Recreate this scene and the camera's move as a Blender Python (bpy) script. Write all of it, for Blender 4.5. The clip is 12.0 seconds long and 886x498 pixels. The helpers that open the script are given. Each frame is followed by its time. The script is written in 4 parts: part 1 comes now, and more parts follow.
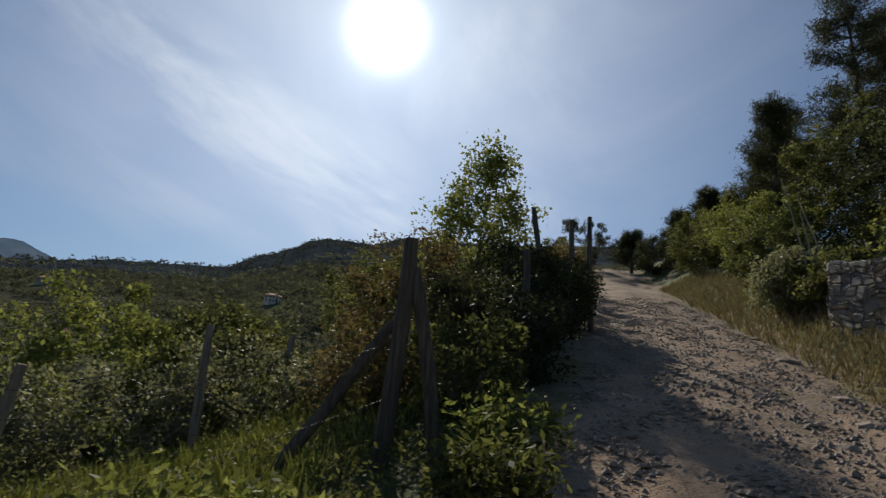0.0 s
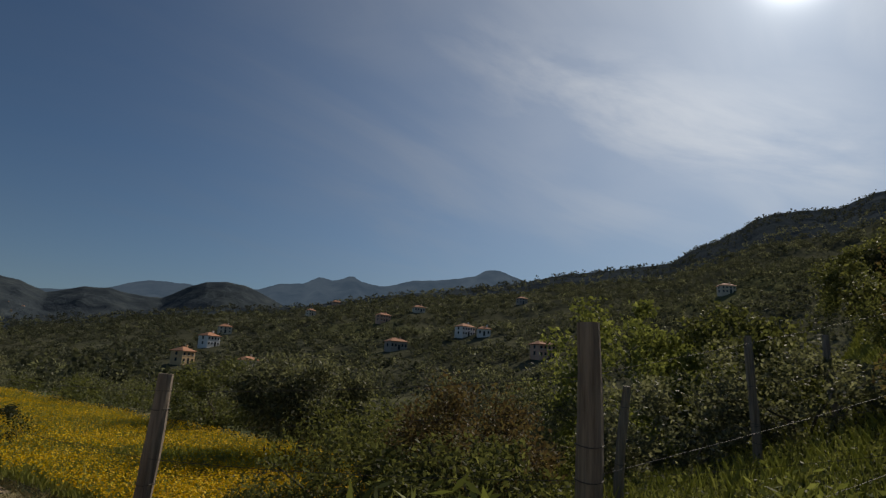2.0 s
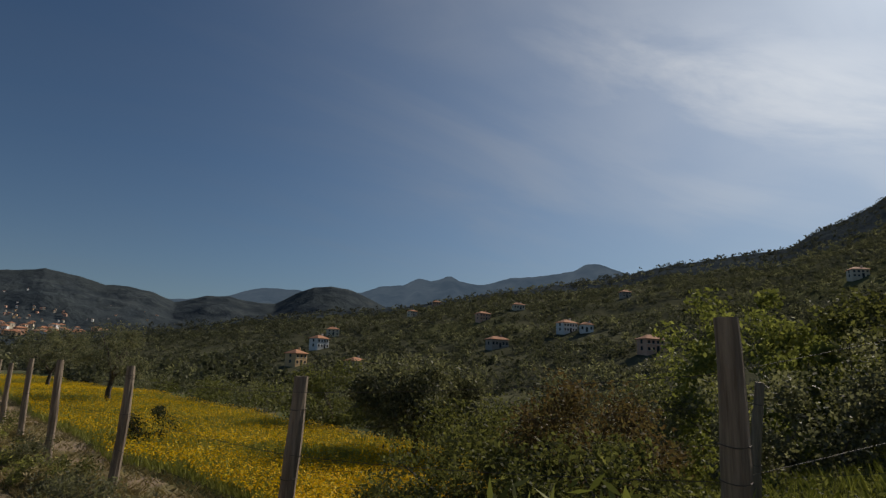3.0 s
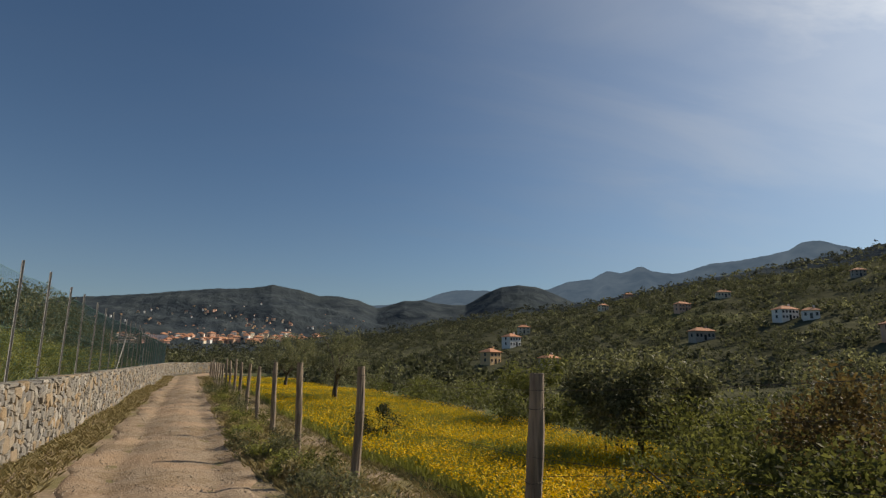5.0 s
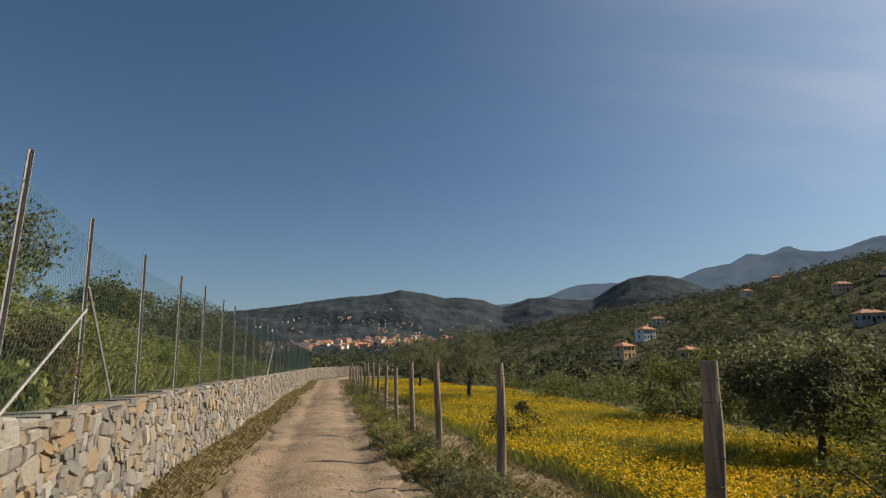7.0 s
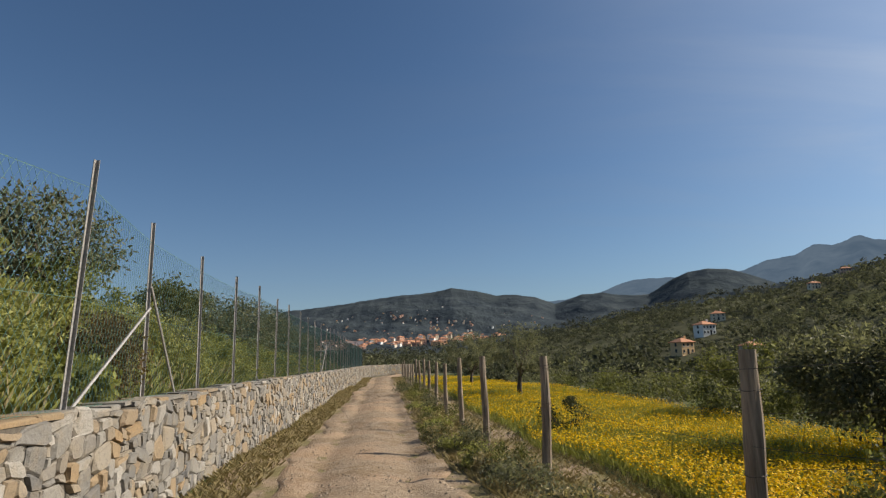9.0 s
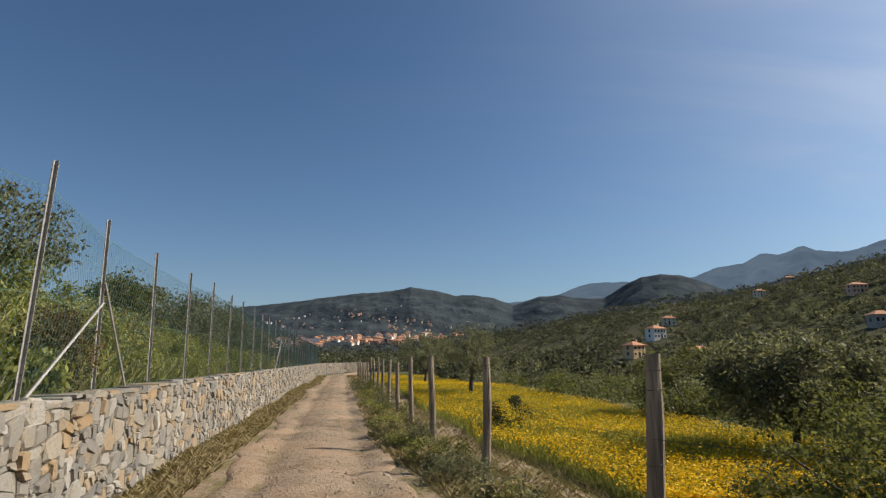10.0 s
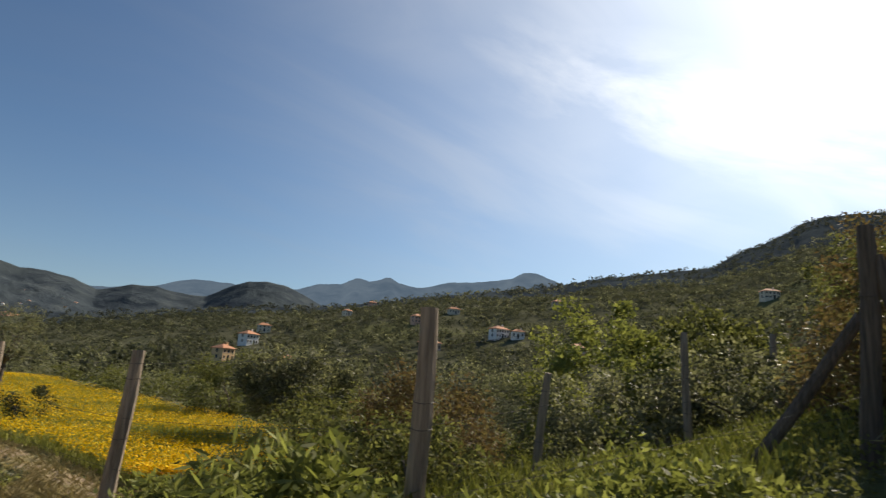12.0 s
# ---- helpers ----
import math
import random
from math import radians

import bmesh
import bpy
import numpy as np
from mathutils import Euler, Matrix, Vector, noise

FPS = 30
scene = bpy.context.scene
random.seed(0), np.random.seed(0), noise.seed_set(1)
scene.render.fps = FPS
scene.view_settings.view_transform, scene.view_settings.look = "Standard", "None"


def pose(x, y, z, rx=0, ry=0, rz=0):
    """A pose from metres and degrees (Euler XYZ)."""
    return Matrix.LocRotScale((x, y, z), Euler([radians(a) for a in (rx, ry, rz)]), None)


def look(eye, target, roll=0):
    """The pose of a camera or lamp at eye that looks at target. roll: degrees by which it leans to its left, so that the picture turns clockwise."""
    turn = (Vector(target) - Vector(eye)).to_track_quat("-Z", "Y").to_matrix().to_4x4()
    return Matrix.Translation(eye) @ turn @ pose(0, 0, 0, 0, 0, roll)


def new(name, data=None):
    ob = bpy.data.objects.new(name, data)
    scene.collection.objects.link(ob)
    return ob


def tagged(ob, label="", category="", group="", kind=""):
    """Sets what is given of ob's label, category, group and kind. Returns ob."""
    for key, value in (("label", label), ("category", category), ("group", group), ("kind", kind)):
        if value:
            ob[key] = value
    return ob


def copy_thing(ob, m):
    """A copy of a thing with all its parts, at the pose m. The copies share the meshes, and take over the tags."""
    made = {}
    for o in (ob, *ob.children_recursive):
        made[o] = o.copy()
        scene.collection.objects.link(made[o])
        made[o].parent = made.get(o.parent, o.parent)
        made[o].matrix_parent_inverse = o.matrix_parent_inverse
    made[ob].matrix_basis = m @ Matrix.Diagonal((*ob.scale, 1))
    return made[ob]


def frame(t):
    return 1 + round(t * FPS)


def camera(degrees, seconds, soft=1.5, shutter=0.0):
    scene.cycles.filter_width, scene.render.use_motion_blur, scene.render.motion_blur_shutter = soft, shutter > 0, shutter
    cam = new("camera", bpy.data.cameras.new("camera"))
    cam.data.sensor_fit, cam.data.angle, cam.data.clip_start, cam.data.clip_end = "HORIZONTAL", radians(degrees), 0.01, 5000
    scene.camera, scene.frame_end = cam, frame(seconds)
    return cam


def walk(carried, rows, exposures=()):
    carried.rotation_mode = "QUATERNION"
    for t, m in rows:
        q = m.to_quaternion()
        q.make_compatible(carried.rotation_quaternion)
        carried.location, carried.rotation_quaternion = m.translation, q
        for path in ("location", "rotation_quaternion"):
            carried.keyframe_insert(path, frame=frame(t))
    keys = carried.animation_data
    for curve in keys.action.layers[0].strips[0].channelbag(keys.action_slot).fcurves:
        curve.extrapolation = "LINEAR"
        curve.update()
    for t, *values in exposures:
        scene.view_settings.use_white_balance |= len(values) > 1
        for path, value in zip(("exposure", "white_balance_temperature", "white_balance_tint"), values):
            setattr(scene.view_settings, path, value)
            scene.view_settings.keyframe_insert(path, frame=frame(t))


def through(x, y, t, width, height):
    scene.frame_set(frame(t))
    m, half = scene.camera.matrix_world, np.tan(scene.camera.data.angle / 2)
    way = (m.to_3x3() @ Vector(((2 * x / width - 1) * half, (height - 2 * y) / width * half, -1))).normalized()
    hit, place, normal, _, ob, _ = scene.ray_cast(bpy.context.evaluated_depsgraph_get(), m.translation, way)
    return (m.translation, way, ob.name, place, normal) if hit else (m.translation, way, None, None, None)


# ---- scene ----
cam = camera(74.1, 12.0, soft=1.25, shutter=0.1)
PATH = [
    (0, (1.54, 1.287, 1.544), (1.369, 3.21, 2.065), 4.7),
    (0.5, (1.143, 0.902, 1.558), (0.531, 2.741, 2.048), 4.4),
    (1, (0.958, 0.591, 1.572), (-0.069, 2.247, 2.021), 3.1),
    (1.5, (0.968, 0.394, 1.621), (-0.349, 1.837, 2.048), 3.2),
    (2, (0.887, 0.346, 1.644), (-0.542, 1.681, 2.062), 2.8),
    (2.5, (0.878, 0.201, 1.644), (-0.663, 1.409, 2.05), 2.3),
    (3, (0.84, 0.192, 1.649), (-0.794, 1.274, 2.048), 1.9),
    (3.5, (0.857, 0.145, 1.645), (-0.878, 1.06, 2.036), 1.6),
    (5.5, (0.163, 0.029, 1.623), (-1.755, 0.452, 1.998), 0.1),
    (6, (0.072, 0.026, 1.615), (-1.866, 0.349, 1.989), -0.5),
    (6.5, (0.0, 0.0, 1.6), (-1.952, 0.219, 1.974), -0.9),
    (7, (-0.03, -0.027, 1.587), (-1.991, 0.093, 1.963), -1.4),
    (7.5, (-0.01, -0.053, 1.583), (-1.973, -0.011, 1.961), -1.7),
    (9.5, (0.238, 0.151, 1.527), (-1.726, 0.097, 1.899), -1.7),
    (10, (0.507, 0.231, 1.529), (-1.457, 0.314, 1.897), -0.8),
    (10.5, (0.898, 0.371, 1.532), (-1.048, 0.651, 1.897), 0.5),
    (11, (1.382, 0.449, 1.537), (-0.521, 0.94, 1.908), 1.8),
    (11.5, (1.68, 0.478, 1.536), (-0.127, 1.246, 1.917), 2.5),
    (12, (2.233, 0.571, 1.517), (0.722, 1.811, 1.934), 4.0),
]
EXPOSURES = [(0.0, -0.3, 6400, 10), (0.5, -0.52, 6500, 10), (1.5, -0.74, 6700, 10), (2.5, -0.62, 6800, 10), (3.5, -0.5, 6900, 10), (5.5, 0.12, 7200, 10), (7.0, 0.2, 7100, 10), (9.5, 0.36, 6750, 10), (11.0, 0.42, 6900, 10), (12.0, 0.42, 7050, 10)]
walk(cam, [(t, look(eye, target, roll)) for t, eye, target, roll in PATH], EXPOSURES)

# sun and sky -----------------------------------------------------------
SUN_AZ, SUN_EL = radians(103.3), radians(34.8)
sun_way = Vector((math.cos(SUN_AZ) * math.cos(SUN_EL), math.sin(SUN_AZ) * math.cos(SUN_EL), math.sin(SUN_EL)))
sun_data = bpy.data.lights.new("sun", "SUN")
sun_data.energy, sun_data.angle, sun_data.color = 5.0, radians(0.6), (1.0, 0.91, 0.78)
sun = new("sun", sun_data)
sun.matrix_world = look(sun_way * 100, (0, 0, 0))


class Nodes:
    """Short hand for building a node tree."""

    def __init__(self, tree):
        self.tree = tree
        tree.nodes.clear()

    def add(self, kind, **fields):
        node = self.tree.nodes.new(kind)
        for key, value in fields.items():
            if key in node.inputs:
                self.link(value, node.inputs[key])
            else:
                setattr(node, key, value)
        return node

    def link(self, value, socket):
        if isinstance(value, bpy.types.NodeSocket):
            self.tree.links.new(value, socket)
        else:
            socket.default_value = value

    def math(self, op, a, b=0.0, c=0.0, clamp=False):
        node = self.tree.nodes.new("ShaderNodeMath")
        node.operation, node.use_clamp = op, clamp
        for value, socket in zip((a, b, c), node.inputs):
            self.link(value, socket)
        return node.outputs[0]

    def mix(self, fac, a, b, blend="MIX"):
        node = self.tree.nodes.new("ShaderNodeMix")
        node.data_type, node.blend_type = "RGBA", blend
        self.link(fac, node.inputs[0])
        self.link((*a, 1) if isinstance(a, tuple) and len(a) == 3 else a, node.inputs[6])
        self.link((*b, 1) if isinstance(b, tuple) and len(b) == 3 else b, node.inputs[7])
        return node.outputs[2]

    def noise(self, vector, scale, detail=4.0, rough=0.55, warp=0.0):
        node = self.tree.nodes.new("ShaderNodeTexNoise")
        if vector is not None:
            self.link(vector, node.inputs["Vector"])
        for key, value in (("Scale", scale), ("Detail", detail), ("Roughness", rough), ("Distortion", warp)):
            node.inputs[key].default_value = value
        return node.outputs[0]

    def ramp(self, fac, *stops):
        node = self.tree.nodes.new("ShaderNodeValToRGB")
        self.link(fac, node.inputs[0])
        while len(node.color_ramp.elements) < len(stops):
            node.color_ramp.elements.new(0.5)
        for element, (at, colour) in zip(node.color_ramp.elements, stops):
            element.position, element.color = at, (*colour, 1) if len(colour) == 3 else colour
        return node.outputs[0]

    def span(self, value, low, high, to_low=0.0, to_high=1.0):
        node = self.tree.nodes.new("ShaderNodeMapRange")
        node.interpolation_type = "SMOOTHSTEP"
        for key, v in zip((0, 1, 2, 3, 4), (value, low, high, to_low, to_high)):
            self.link(v, node.inputs[key])
        return node.outputs[0]


world = bpy.data.worlds.new("sky")
scene.world = world
world.use_nodes = True
n = Nodes(world.node_tree)
sky = n.add("ShaderNodeTexSky", sky_type="NISHITA", sun_disc=False, sun_elevation=SUN_EL, sun_rotation=math.pi / 2 - SUN_AZ,
            altitude=200.0, air_density=1.0, dust_density=0.25, ozone_density=3.0)
way = n.add("ShaderNodeTexCoord").outputs["Generated"]
dot = n.add("ShaderNodeVectorMath", operation="DOT_PRODUCT")
n.link(way, dot.inputs[0])
n.link(tuple(sun_way), dot.inputs[1])
near_sun = n.math("MAXIMUM", dot.outputs["Value"], 0.0)
split = n.add("ShaderNodeSeparateXYZ", Vector=way)
# thin cirrus: the way projected on a high layer, stretched along one direction
high = n.math("ADD", n.math("MAXIMUM", split.outputs[2], 0.0), 0.12)
flat = n.add("ShaderNodeCombineXYZ", X=n.math("DIVIDE", split.outputs[0], high), Y=n.math("DIVIDE", split.outputs[1], high), Z=0.0)
turn = n.add("ShaderNodeMapping", Vector=flat.outputs[0], Rotation=(0, 0, radians(8)), Scale=(1.15, 0.4, 1.0))
wisps = n.noise(turn.outputs[0], 1.3, 7.0, 0.55, 1.0)
veil = n.noise(flat.outputs[0], 0.55, 3.0, 0.5, 0.4)
cloud = n.math("MULTIPLY", n.span(wisps, 0.36, 0.74), n.span(veil, 0.34, 0.6))
sunward = n.math("ADD", 0.07, n.math("MULTIPLY", n.math("POWER", near_sun, 4.0), 0.95))
cloud = n.math("MULTIPLY", n.math("MULTIPLY", cloud, 0.45), sunward, clamp=True)
# one brighter feathered band of cirrus under the sun, falling towards the mountain
bearing = n.math("DEGREES", n.math("ARCTAN2", split.outputs[1], split.outputs[0]))
rise = n.math("DEGREES", n.math("ARCSINE", split.outputs[2]))
streak = n.add("ShaderNodeCombineXYZ", X=n.math("MULTIPLY", bearing, 0.05), Y=n.math("MULTIPLY", n.math("SUBTRACT", rise, n.math("MULTIPLY", bearing, 0.3)), 0.16), Z=0.0)
feather = n.noise(streak.outputs[0], 1.0, 6.0, 0.6, 0.35)
off = n.math("SUBTRACT", rise, n.math("ADD", 24.0, n.math("MULTIPLY", n.math("SUBTRACT", bearing, 116.0), 0.32)))
band = n.math("POWER", 2.718, n.math("MULTIPLY", n.math("POWER", n.math("ABSOLUTE", n.math("DIVIDE", off, 5.0)), 2.0), -1.0))
band = n.math("MULTIPLY", band, n.math("MULTIPLY", n.span(bearing, 148.0, 118.0), n.span(bearing, 92.0, 104.0)))
band = n.math("MULTIPLY", n.math("MULTIPLY", band, n.span(feather, 0.3, 0.7)), 0.5)
cloud = n.math("MAXIMUM", cloud, band, clamp=True)
aureole = n.math("ADD", n.math("MULTIPLY", n.math("POWER", near_sun, 1300.0), 60.0),
                 n.math("ADD", n.math("MULTIPLY", n.math("POWER", near_sun, 260.0), 5.0), n.math("ADD", n.math("MULTIPLY", n.math("POWER", near_sun, 22.0), 3.0), n.math("MULTIPLY", n.math("POWER", near_sun, 5.0), 4.3))))
cloud_light = n.math("ADD", 3.0, n.math("MULTIPLY", n.math("POWER", near_sun, 5.0), 12.0))
cloud_colour = n.add("ShaderNodeVectorMath", operation="SCALE")
cloud_colour.inputs[0].default_value = (0.93, 0.96, 1.0)
n.link(cloud_light, cloud_colour.inputs["Scale"])
clear = n.mix(1.0, sky.outputs[0], (0.63, 0.79, 0.91), "MULTIPLY")
# paler air low over the horizon
low_air = n.math("MULTIPLY", n.math("POWER", 2.718, n.math("MULTIPLY", n.math("MAXIMUM", split.outputs[2], 0.0), -9.0)), 0.5)
clear = n.mix(low_air, clear, (3.9, 4.35, 5.1))
body = n.mix(cloud, clear, cloud_colour.outputs[0])
glow = n.add("ShaderNodeVectorMath", operation="SCALE")
glow.inputs[0].default_value = (0.94, 0.98, 1.0)
n.link(aureole, glow.inputs["Scale"])
total = n.add("ShaderNodeVectorMath", operation="ADD")
n.link(body, total.inputs[0])
n.link(glow.outputs[0], total.inputs[1])
background = n.add("ShaderNodeBackground", Color=total.outputs[0], Strength=0.074)
n.add("ShaderNodeOutputWorld", Surface=background.outputs[0])


# materials -------------------------------------------------------------
def material(name, build):
    m = bpy.data.materials.new(name)
    m.use_nodes = True
    nodes = Nodes(m.node_tree)
    shader = build(nodes)
    nodes.add("ShaderNodeOutputMaterial", Surface=shader)
    return m


def surface(nodes, colour, rough=0.8, bump=None, strength=0.4, distance=0.02, metal=0.0, gloss=0.5):
    fields = {"Base Color": colour, "Roughness": rough, "Metallic": metal, "Specular IOR Level": gloss}
    if bump is not None:
        fields["Normal"] = nodes.add("ShaderNodeBump", Height=bump, Strength=strength, Distance=distance).outputs[0]
    return nodes.add("ShaderNodeBsdfPrincipled", **fields).outputs[0]


def place(nodes):
    return nodes.add("ShaderNodeNewGeometry").outputs["Position"]


def leaf_material(name, dark, mid, light, through=0.35, rough=0.62, gloss=0.12):
    def build(k):
        island = k.add("ShaderNodeNewGeometry").outputs["Random Per Island"]
        own = k.add("ShaderNodeObjectInfo").outputs["Random"]
        tone = k.ramp(island, (0.0, dark), (0.55, mid), (1.0, light))
        patch = k.noise(place(k), 0.9, 3.0)
        tone = k.mix(k.span(patch, 0.35, 0.65), tone, k.mix(0.5, tone, mid))
        tone = k.mix(k.math("MULTIPLY", own, 0.3), tone, light)
        solid = surface(k, tone, rough, gloss=gloss)
        thin = k.add("ShaderNodeBsdfTranslucent", Color=k.mix(0.5, tone, k.mix(1.0, tone, (1.0, 1.0, 0.35), "MULTIPLY"))).outputs[0]
        mix = k.add("ShaderNodeMixShader")
        mix.inputs[0].default_value = through
        k.link(solid, mix.inputs[1])
        k.link(thin, mix.inputs[2])
        return mix.outputs[0]
    return material(name, build)


LEAF_BUSH = leaf_material("leaf_bush", (0.03, 0.034, 0.014), (0.085, 0.095, 0.035), (0.23, 0.235, 0.09), 0.48)
LEAF_BRIGHT = leaf_material("leaf_bright", (0.06, 0.07, 0.022), (0.17, 0.19, 0.055), (0.36, 0.38, 0.13), 0.45)
LEAF_OLIVE = leaf_material("leaf_olive", (0.05, 0.053, 0.034), (0.13, 0.136, 0.085), (0.31, 0.31, 0.21), 0.5, 0.55, 0.14)
LEAF_DARK = leaf_material("leaf_dark", (0.024, 0.029, 0.016), (0.05, 0.056, 0.028), (0.09, 0.096, 0.048), 0.35)
LEAF_RUST = leaf_material("leaf_rust", (0.06, 0.04, 0.022), (0.14, 0.09, 0.048), (0.19, 0.165, 0.075), 0.4)
LEAF_WOODS = leaf_material("leaf_woods", (0.03, 0.034, 0.026), (0.075, 0.082, 0.056), (0.165, 0.17, 0.115), 0.38, 0.8, 0.08)
# far leaves: low contrast and blue-grey, distance haze put into the tones
LEAF_FAR_HAZED = leaf_material("leaf_far_hazed", (0.045, 0.05, 0.048), (0.075, 0.083, 0.076), (0.12, 0.128, 0.112), 0.35, 0.8, 0.08)
LEAF_WEED = leaf_material("leaf_weed", (0.12, 0.13, 0.04), (0.28, 0.29, 0.09), (0.48, 0.48, 0.19), 0.45)
GRASS = leaf_material("grass_blade", (0.16, 0.18, 0.05), (0.29, 0.31, 0.085), (0.46, 0.45, 0.17), 0.45)
GRASS_DRY = leaf_material("grass_dry", (0.2, 0.16, 0.08), (0.32, 0.26, 0.14), (0.46, 0.4, 0.23), 0.35)
PETAL = leaf_material("petal", (0.66, 0.36, 0.006), (0.74, 0.47, 0.01), (0.78, 0.58, 0.025), 0.3)


def ground_build(k):
    where = place(k)
    fine = k.noise(where, 9.0, 6.0, 0.65)
    broad = k.noise(where, 0.22, 5.0, 0.6)
    far = k.noise(where, 0.018, 8.0, 0.6)
    earth = k.ramp(fine, (0.25, (0.11, 0.085, 0.05)), (0.6, (0.2, 0.16, 0.1)), (0.9, (0.3, 0.25, 0.17)))
    green = k.ramp(fine, (0.25, (0.05, 0.06, 0.02)), (0.6, (0.11, 0.125, 0.04)), (0.9, (0.17, 0.175, 0.065)))
    meadow = k.ramp(far, (0.35, (0.035, 0.05, 0.018)), (0.52, (0.06, 0.075, 0.028)), (0.66, (0.13, 0.14, 0.05)))
    green = k.mix(0.45, green, meadow)
    return surface(k, k.mix(k.span(broad, 0.56, 0.7), green, earth), 0.95, fine, 0.6, 0.05, gloss=0.15)


GROUND = material("ground", ground_build)


# woods tone shifted to blue-grey: the haze of distance is in the colour
def hazed_woods_build(k):
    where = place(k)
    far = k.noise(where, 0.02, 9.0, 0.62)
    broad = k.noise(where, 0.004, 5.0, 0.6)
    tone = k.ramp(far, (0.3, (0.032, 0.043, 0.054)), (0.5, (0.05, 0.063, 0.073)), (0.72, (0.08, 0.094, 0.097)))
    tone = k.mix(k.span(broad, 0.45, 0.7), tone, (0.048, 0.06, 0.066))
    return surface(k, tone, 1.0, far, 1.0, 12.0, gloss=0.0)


WOODS_HAZED = material("distant_woods_hazed", hazed_woods_build)


def hillside_build(k):
    where = place(k)
    far = k.noise(where, 0.035, 9.0, 0.65)
    broad = k.noise(where, 0.009, 5.0, 0.6)
    tone = k.ramp(far, (0.3, (0.045, 0.048, 0.032)), (0.5, (0.085, 0.086, 0.055)), (0.75, (0.15, 0.148, 0.09)))
    tone = k.mix(k.span(broad, 0.56, 0.66, 0.0, 0.7), tone, (0.12, 0.125, 0.055))
    return surface(k, tone, 1.0, far, 1.0, 3.0, gloss=0.0)


HILLSIDE = material("hillside", hillside_build)


# blue distance haze painted as an emitted colour; no air scatters here
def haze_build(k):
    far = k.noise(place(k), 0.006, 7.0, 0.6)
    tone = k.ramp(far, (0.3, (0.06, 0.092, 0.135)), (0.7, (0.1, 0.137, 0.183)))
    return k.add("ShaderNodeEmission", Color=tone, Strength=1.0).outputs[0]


BACKDROP_HAZE = material("backdrop", haze_build)


def road_build(k):
    where = place(k)
    fine = k.noise(where, 22.0, 6.0, 0.7)
    mid = k.noise(where, 2.2, 5.0, 0.6)
    broad = k.noise(where, 0.45, 4.0, 0.55)
    pebble = k.add("ShaderNodeTexVoronoi", Vector=where, Scale=26.0).outputs["Distance"]
    tone = k.ramp(fine, (0.25, (0.14, 0.102, 0.07)), (0.52, (0.28, 0.217, 0.153)), (0.78, (0.45, 0.378, 0.29)))
    tone = k.mix(k.span(mid, 0.42, 0.66), tone, k.mix(1.0, tone, (0.8, 0.74, 0.66), "MULTIPLY"))
    tone = k.mix(k.span(broad, 0.45, 0.62, 0.0, 0.5), tone, (0.42, 0.29, 0.19))
    height = k.math("ADD", k.math("MULTIPLY", fine, 0.6), k.math("MULTIPLY", k.span(pebble, 0.0, 0.45), -0.5))
    return surface(k, tone, 0.95, height, 0.8, 0.03, gloss=0.15)


ROAD = material("dirt_road", road_build)


def verge_build(k):
    where = place(k)
    fine = k.noise(where, 14.0, 6.0, 0.7)
    broad = k.noise(where, 1.1, 5.0, 0.6)
    earth = k.ramp(fine, (0.25, (0.2, 0.145, 0.095)), (0.6, (0.32, 0.245, 0.17)), (0.9, (0.42, 0.34, 0.25)))
    straw = k.ramp(fine, (0.25, (0.1, 0.09, 0.04)), (0.7, (0.24, 0.2, 0.1)))
    return surface(k, k.mix(k.span(broad, 0.42, 0.6), earth, straw), 0.95, fine, 0.8, 0.03, gloss=0.1)


VERGE = material("verge", verge_build)


def stone_build(k):
    own = k.add("ShaderNodeObjectInfo").outputs["Random"]
    island = k.add("ShaderNodeNewGeometry").outputs["Random Per Island"]
    pick = k.math("FRACT", k.math("ADD", own, k.math("MULTIPLY", island, 7.3)))
    where = place(k)
    fine = k.noise(where, 30.0, 6.0, 0.65)
    mid = k.noise(where, 6.0, 4.0, 0.6)
    tone = k.ramp(pick, (0.0, (0.17, 0.167, 0.16)), (0.2, (0.25, 0.236, 0.21)), (0.36, (0.14, 0.139, 0.138)), (0.52, (0.28, 0.25, 0.205)), (0.66, (0.3, 0.212, 0.12)), (0.8, (0.22, 0.21, 0.19)), (1.0, (0.38, 0.36, 0.325)))
    tone = k.mix(k.span(mid, 0.42, 0.75, 0.0, 0.5), tone, (0.27, 0.215, 0.14))
    tone = k.mix(k.span(fine, 0.45, 0.8, 0.0, 0.55), tone, (0.1, 0.095, 0.085))
    return surface(k, tone, 0.9, k.math("ADD", fine, mid), 0.7, 0.02, gloss=0.25)


STONE = material("wall_stone", stone_build)


def plain(name, low, high, scale=8.0, rough=0.8, strength=0.3, stretch=(1, 1, 1), metal=0.0, gloss=0.4, distance=0.01):
    def build(k):
        where = k.add("ShaderNodeTexCoord").outputs["Object"]
        where = k.add("ShaderNodeMapping", Vector=where, Scale=stretch).outputs[0]
        fine = k.noise(where, scale, 6.0, 0.65)
        broad = k.noise(where, scale * 0.18, 3.0)
        tone = k.mix(k.span(fine, 0.25, 0.75), low, high)
        tone = k.mix(k.span(broad, 0.4, 0.7, 0.0, 0.4), tone, low)
        return surface(k, tone, rough, fine, strength, distance, metal, gloss)
    return material(name, build)


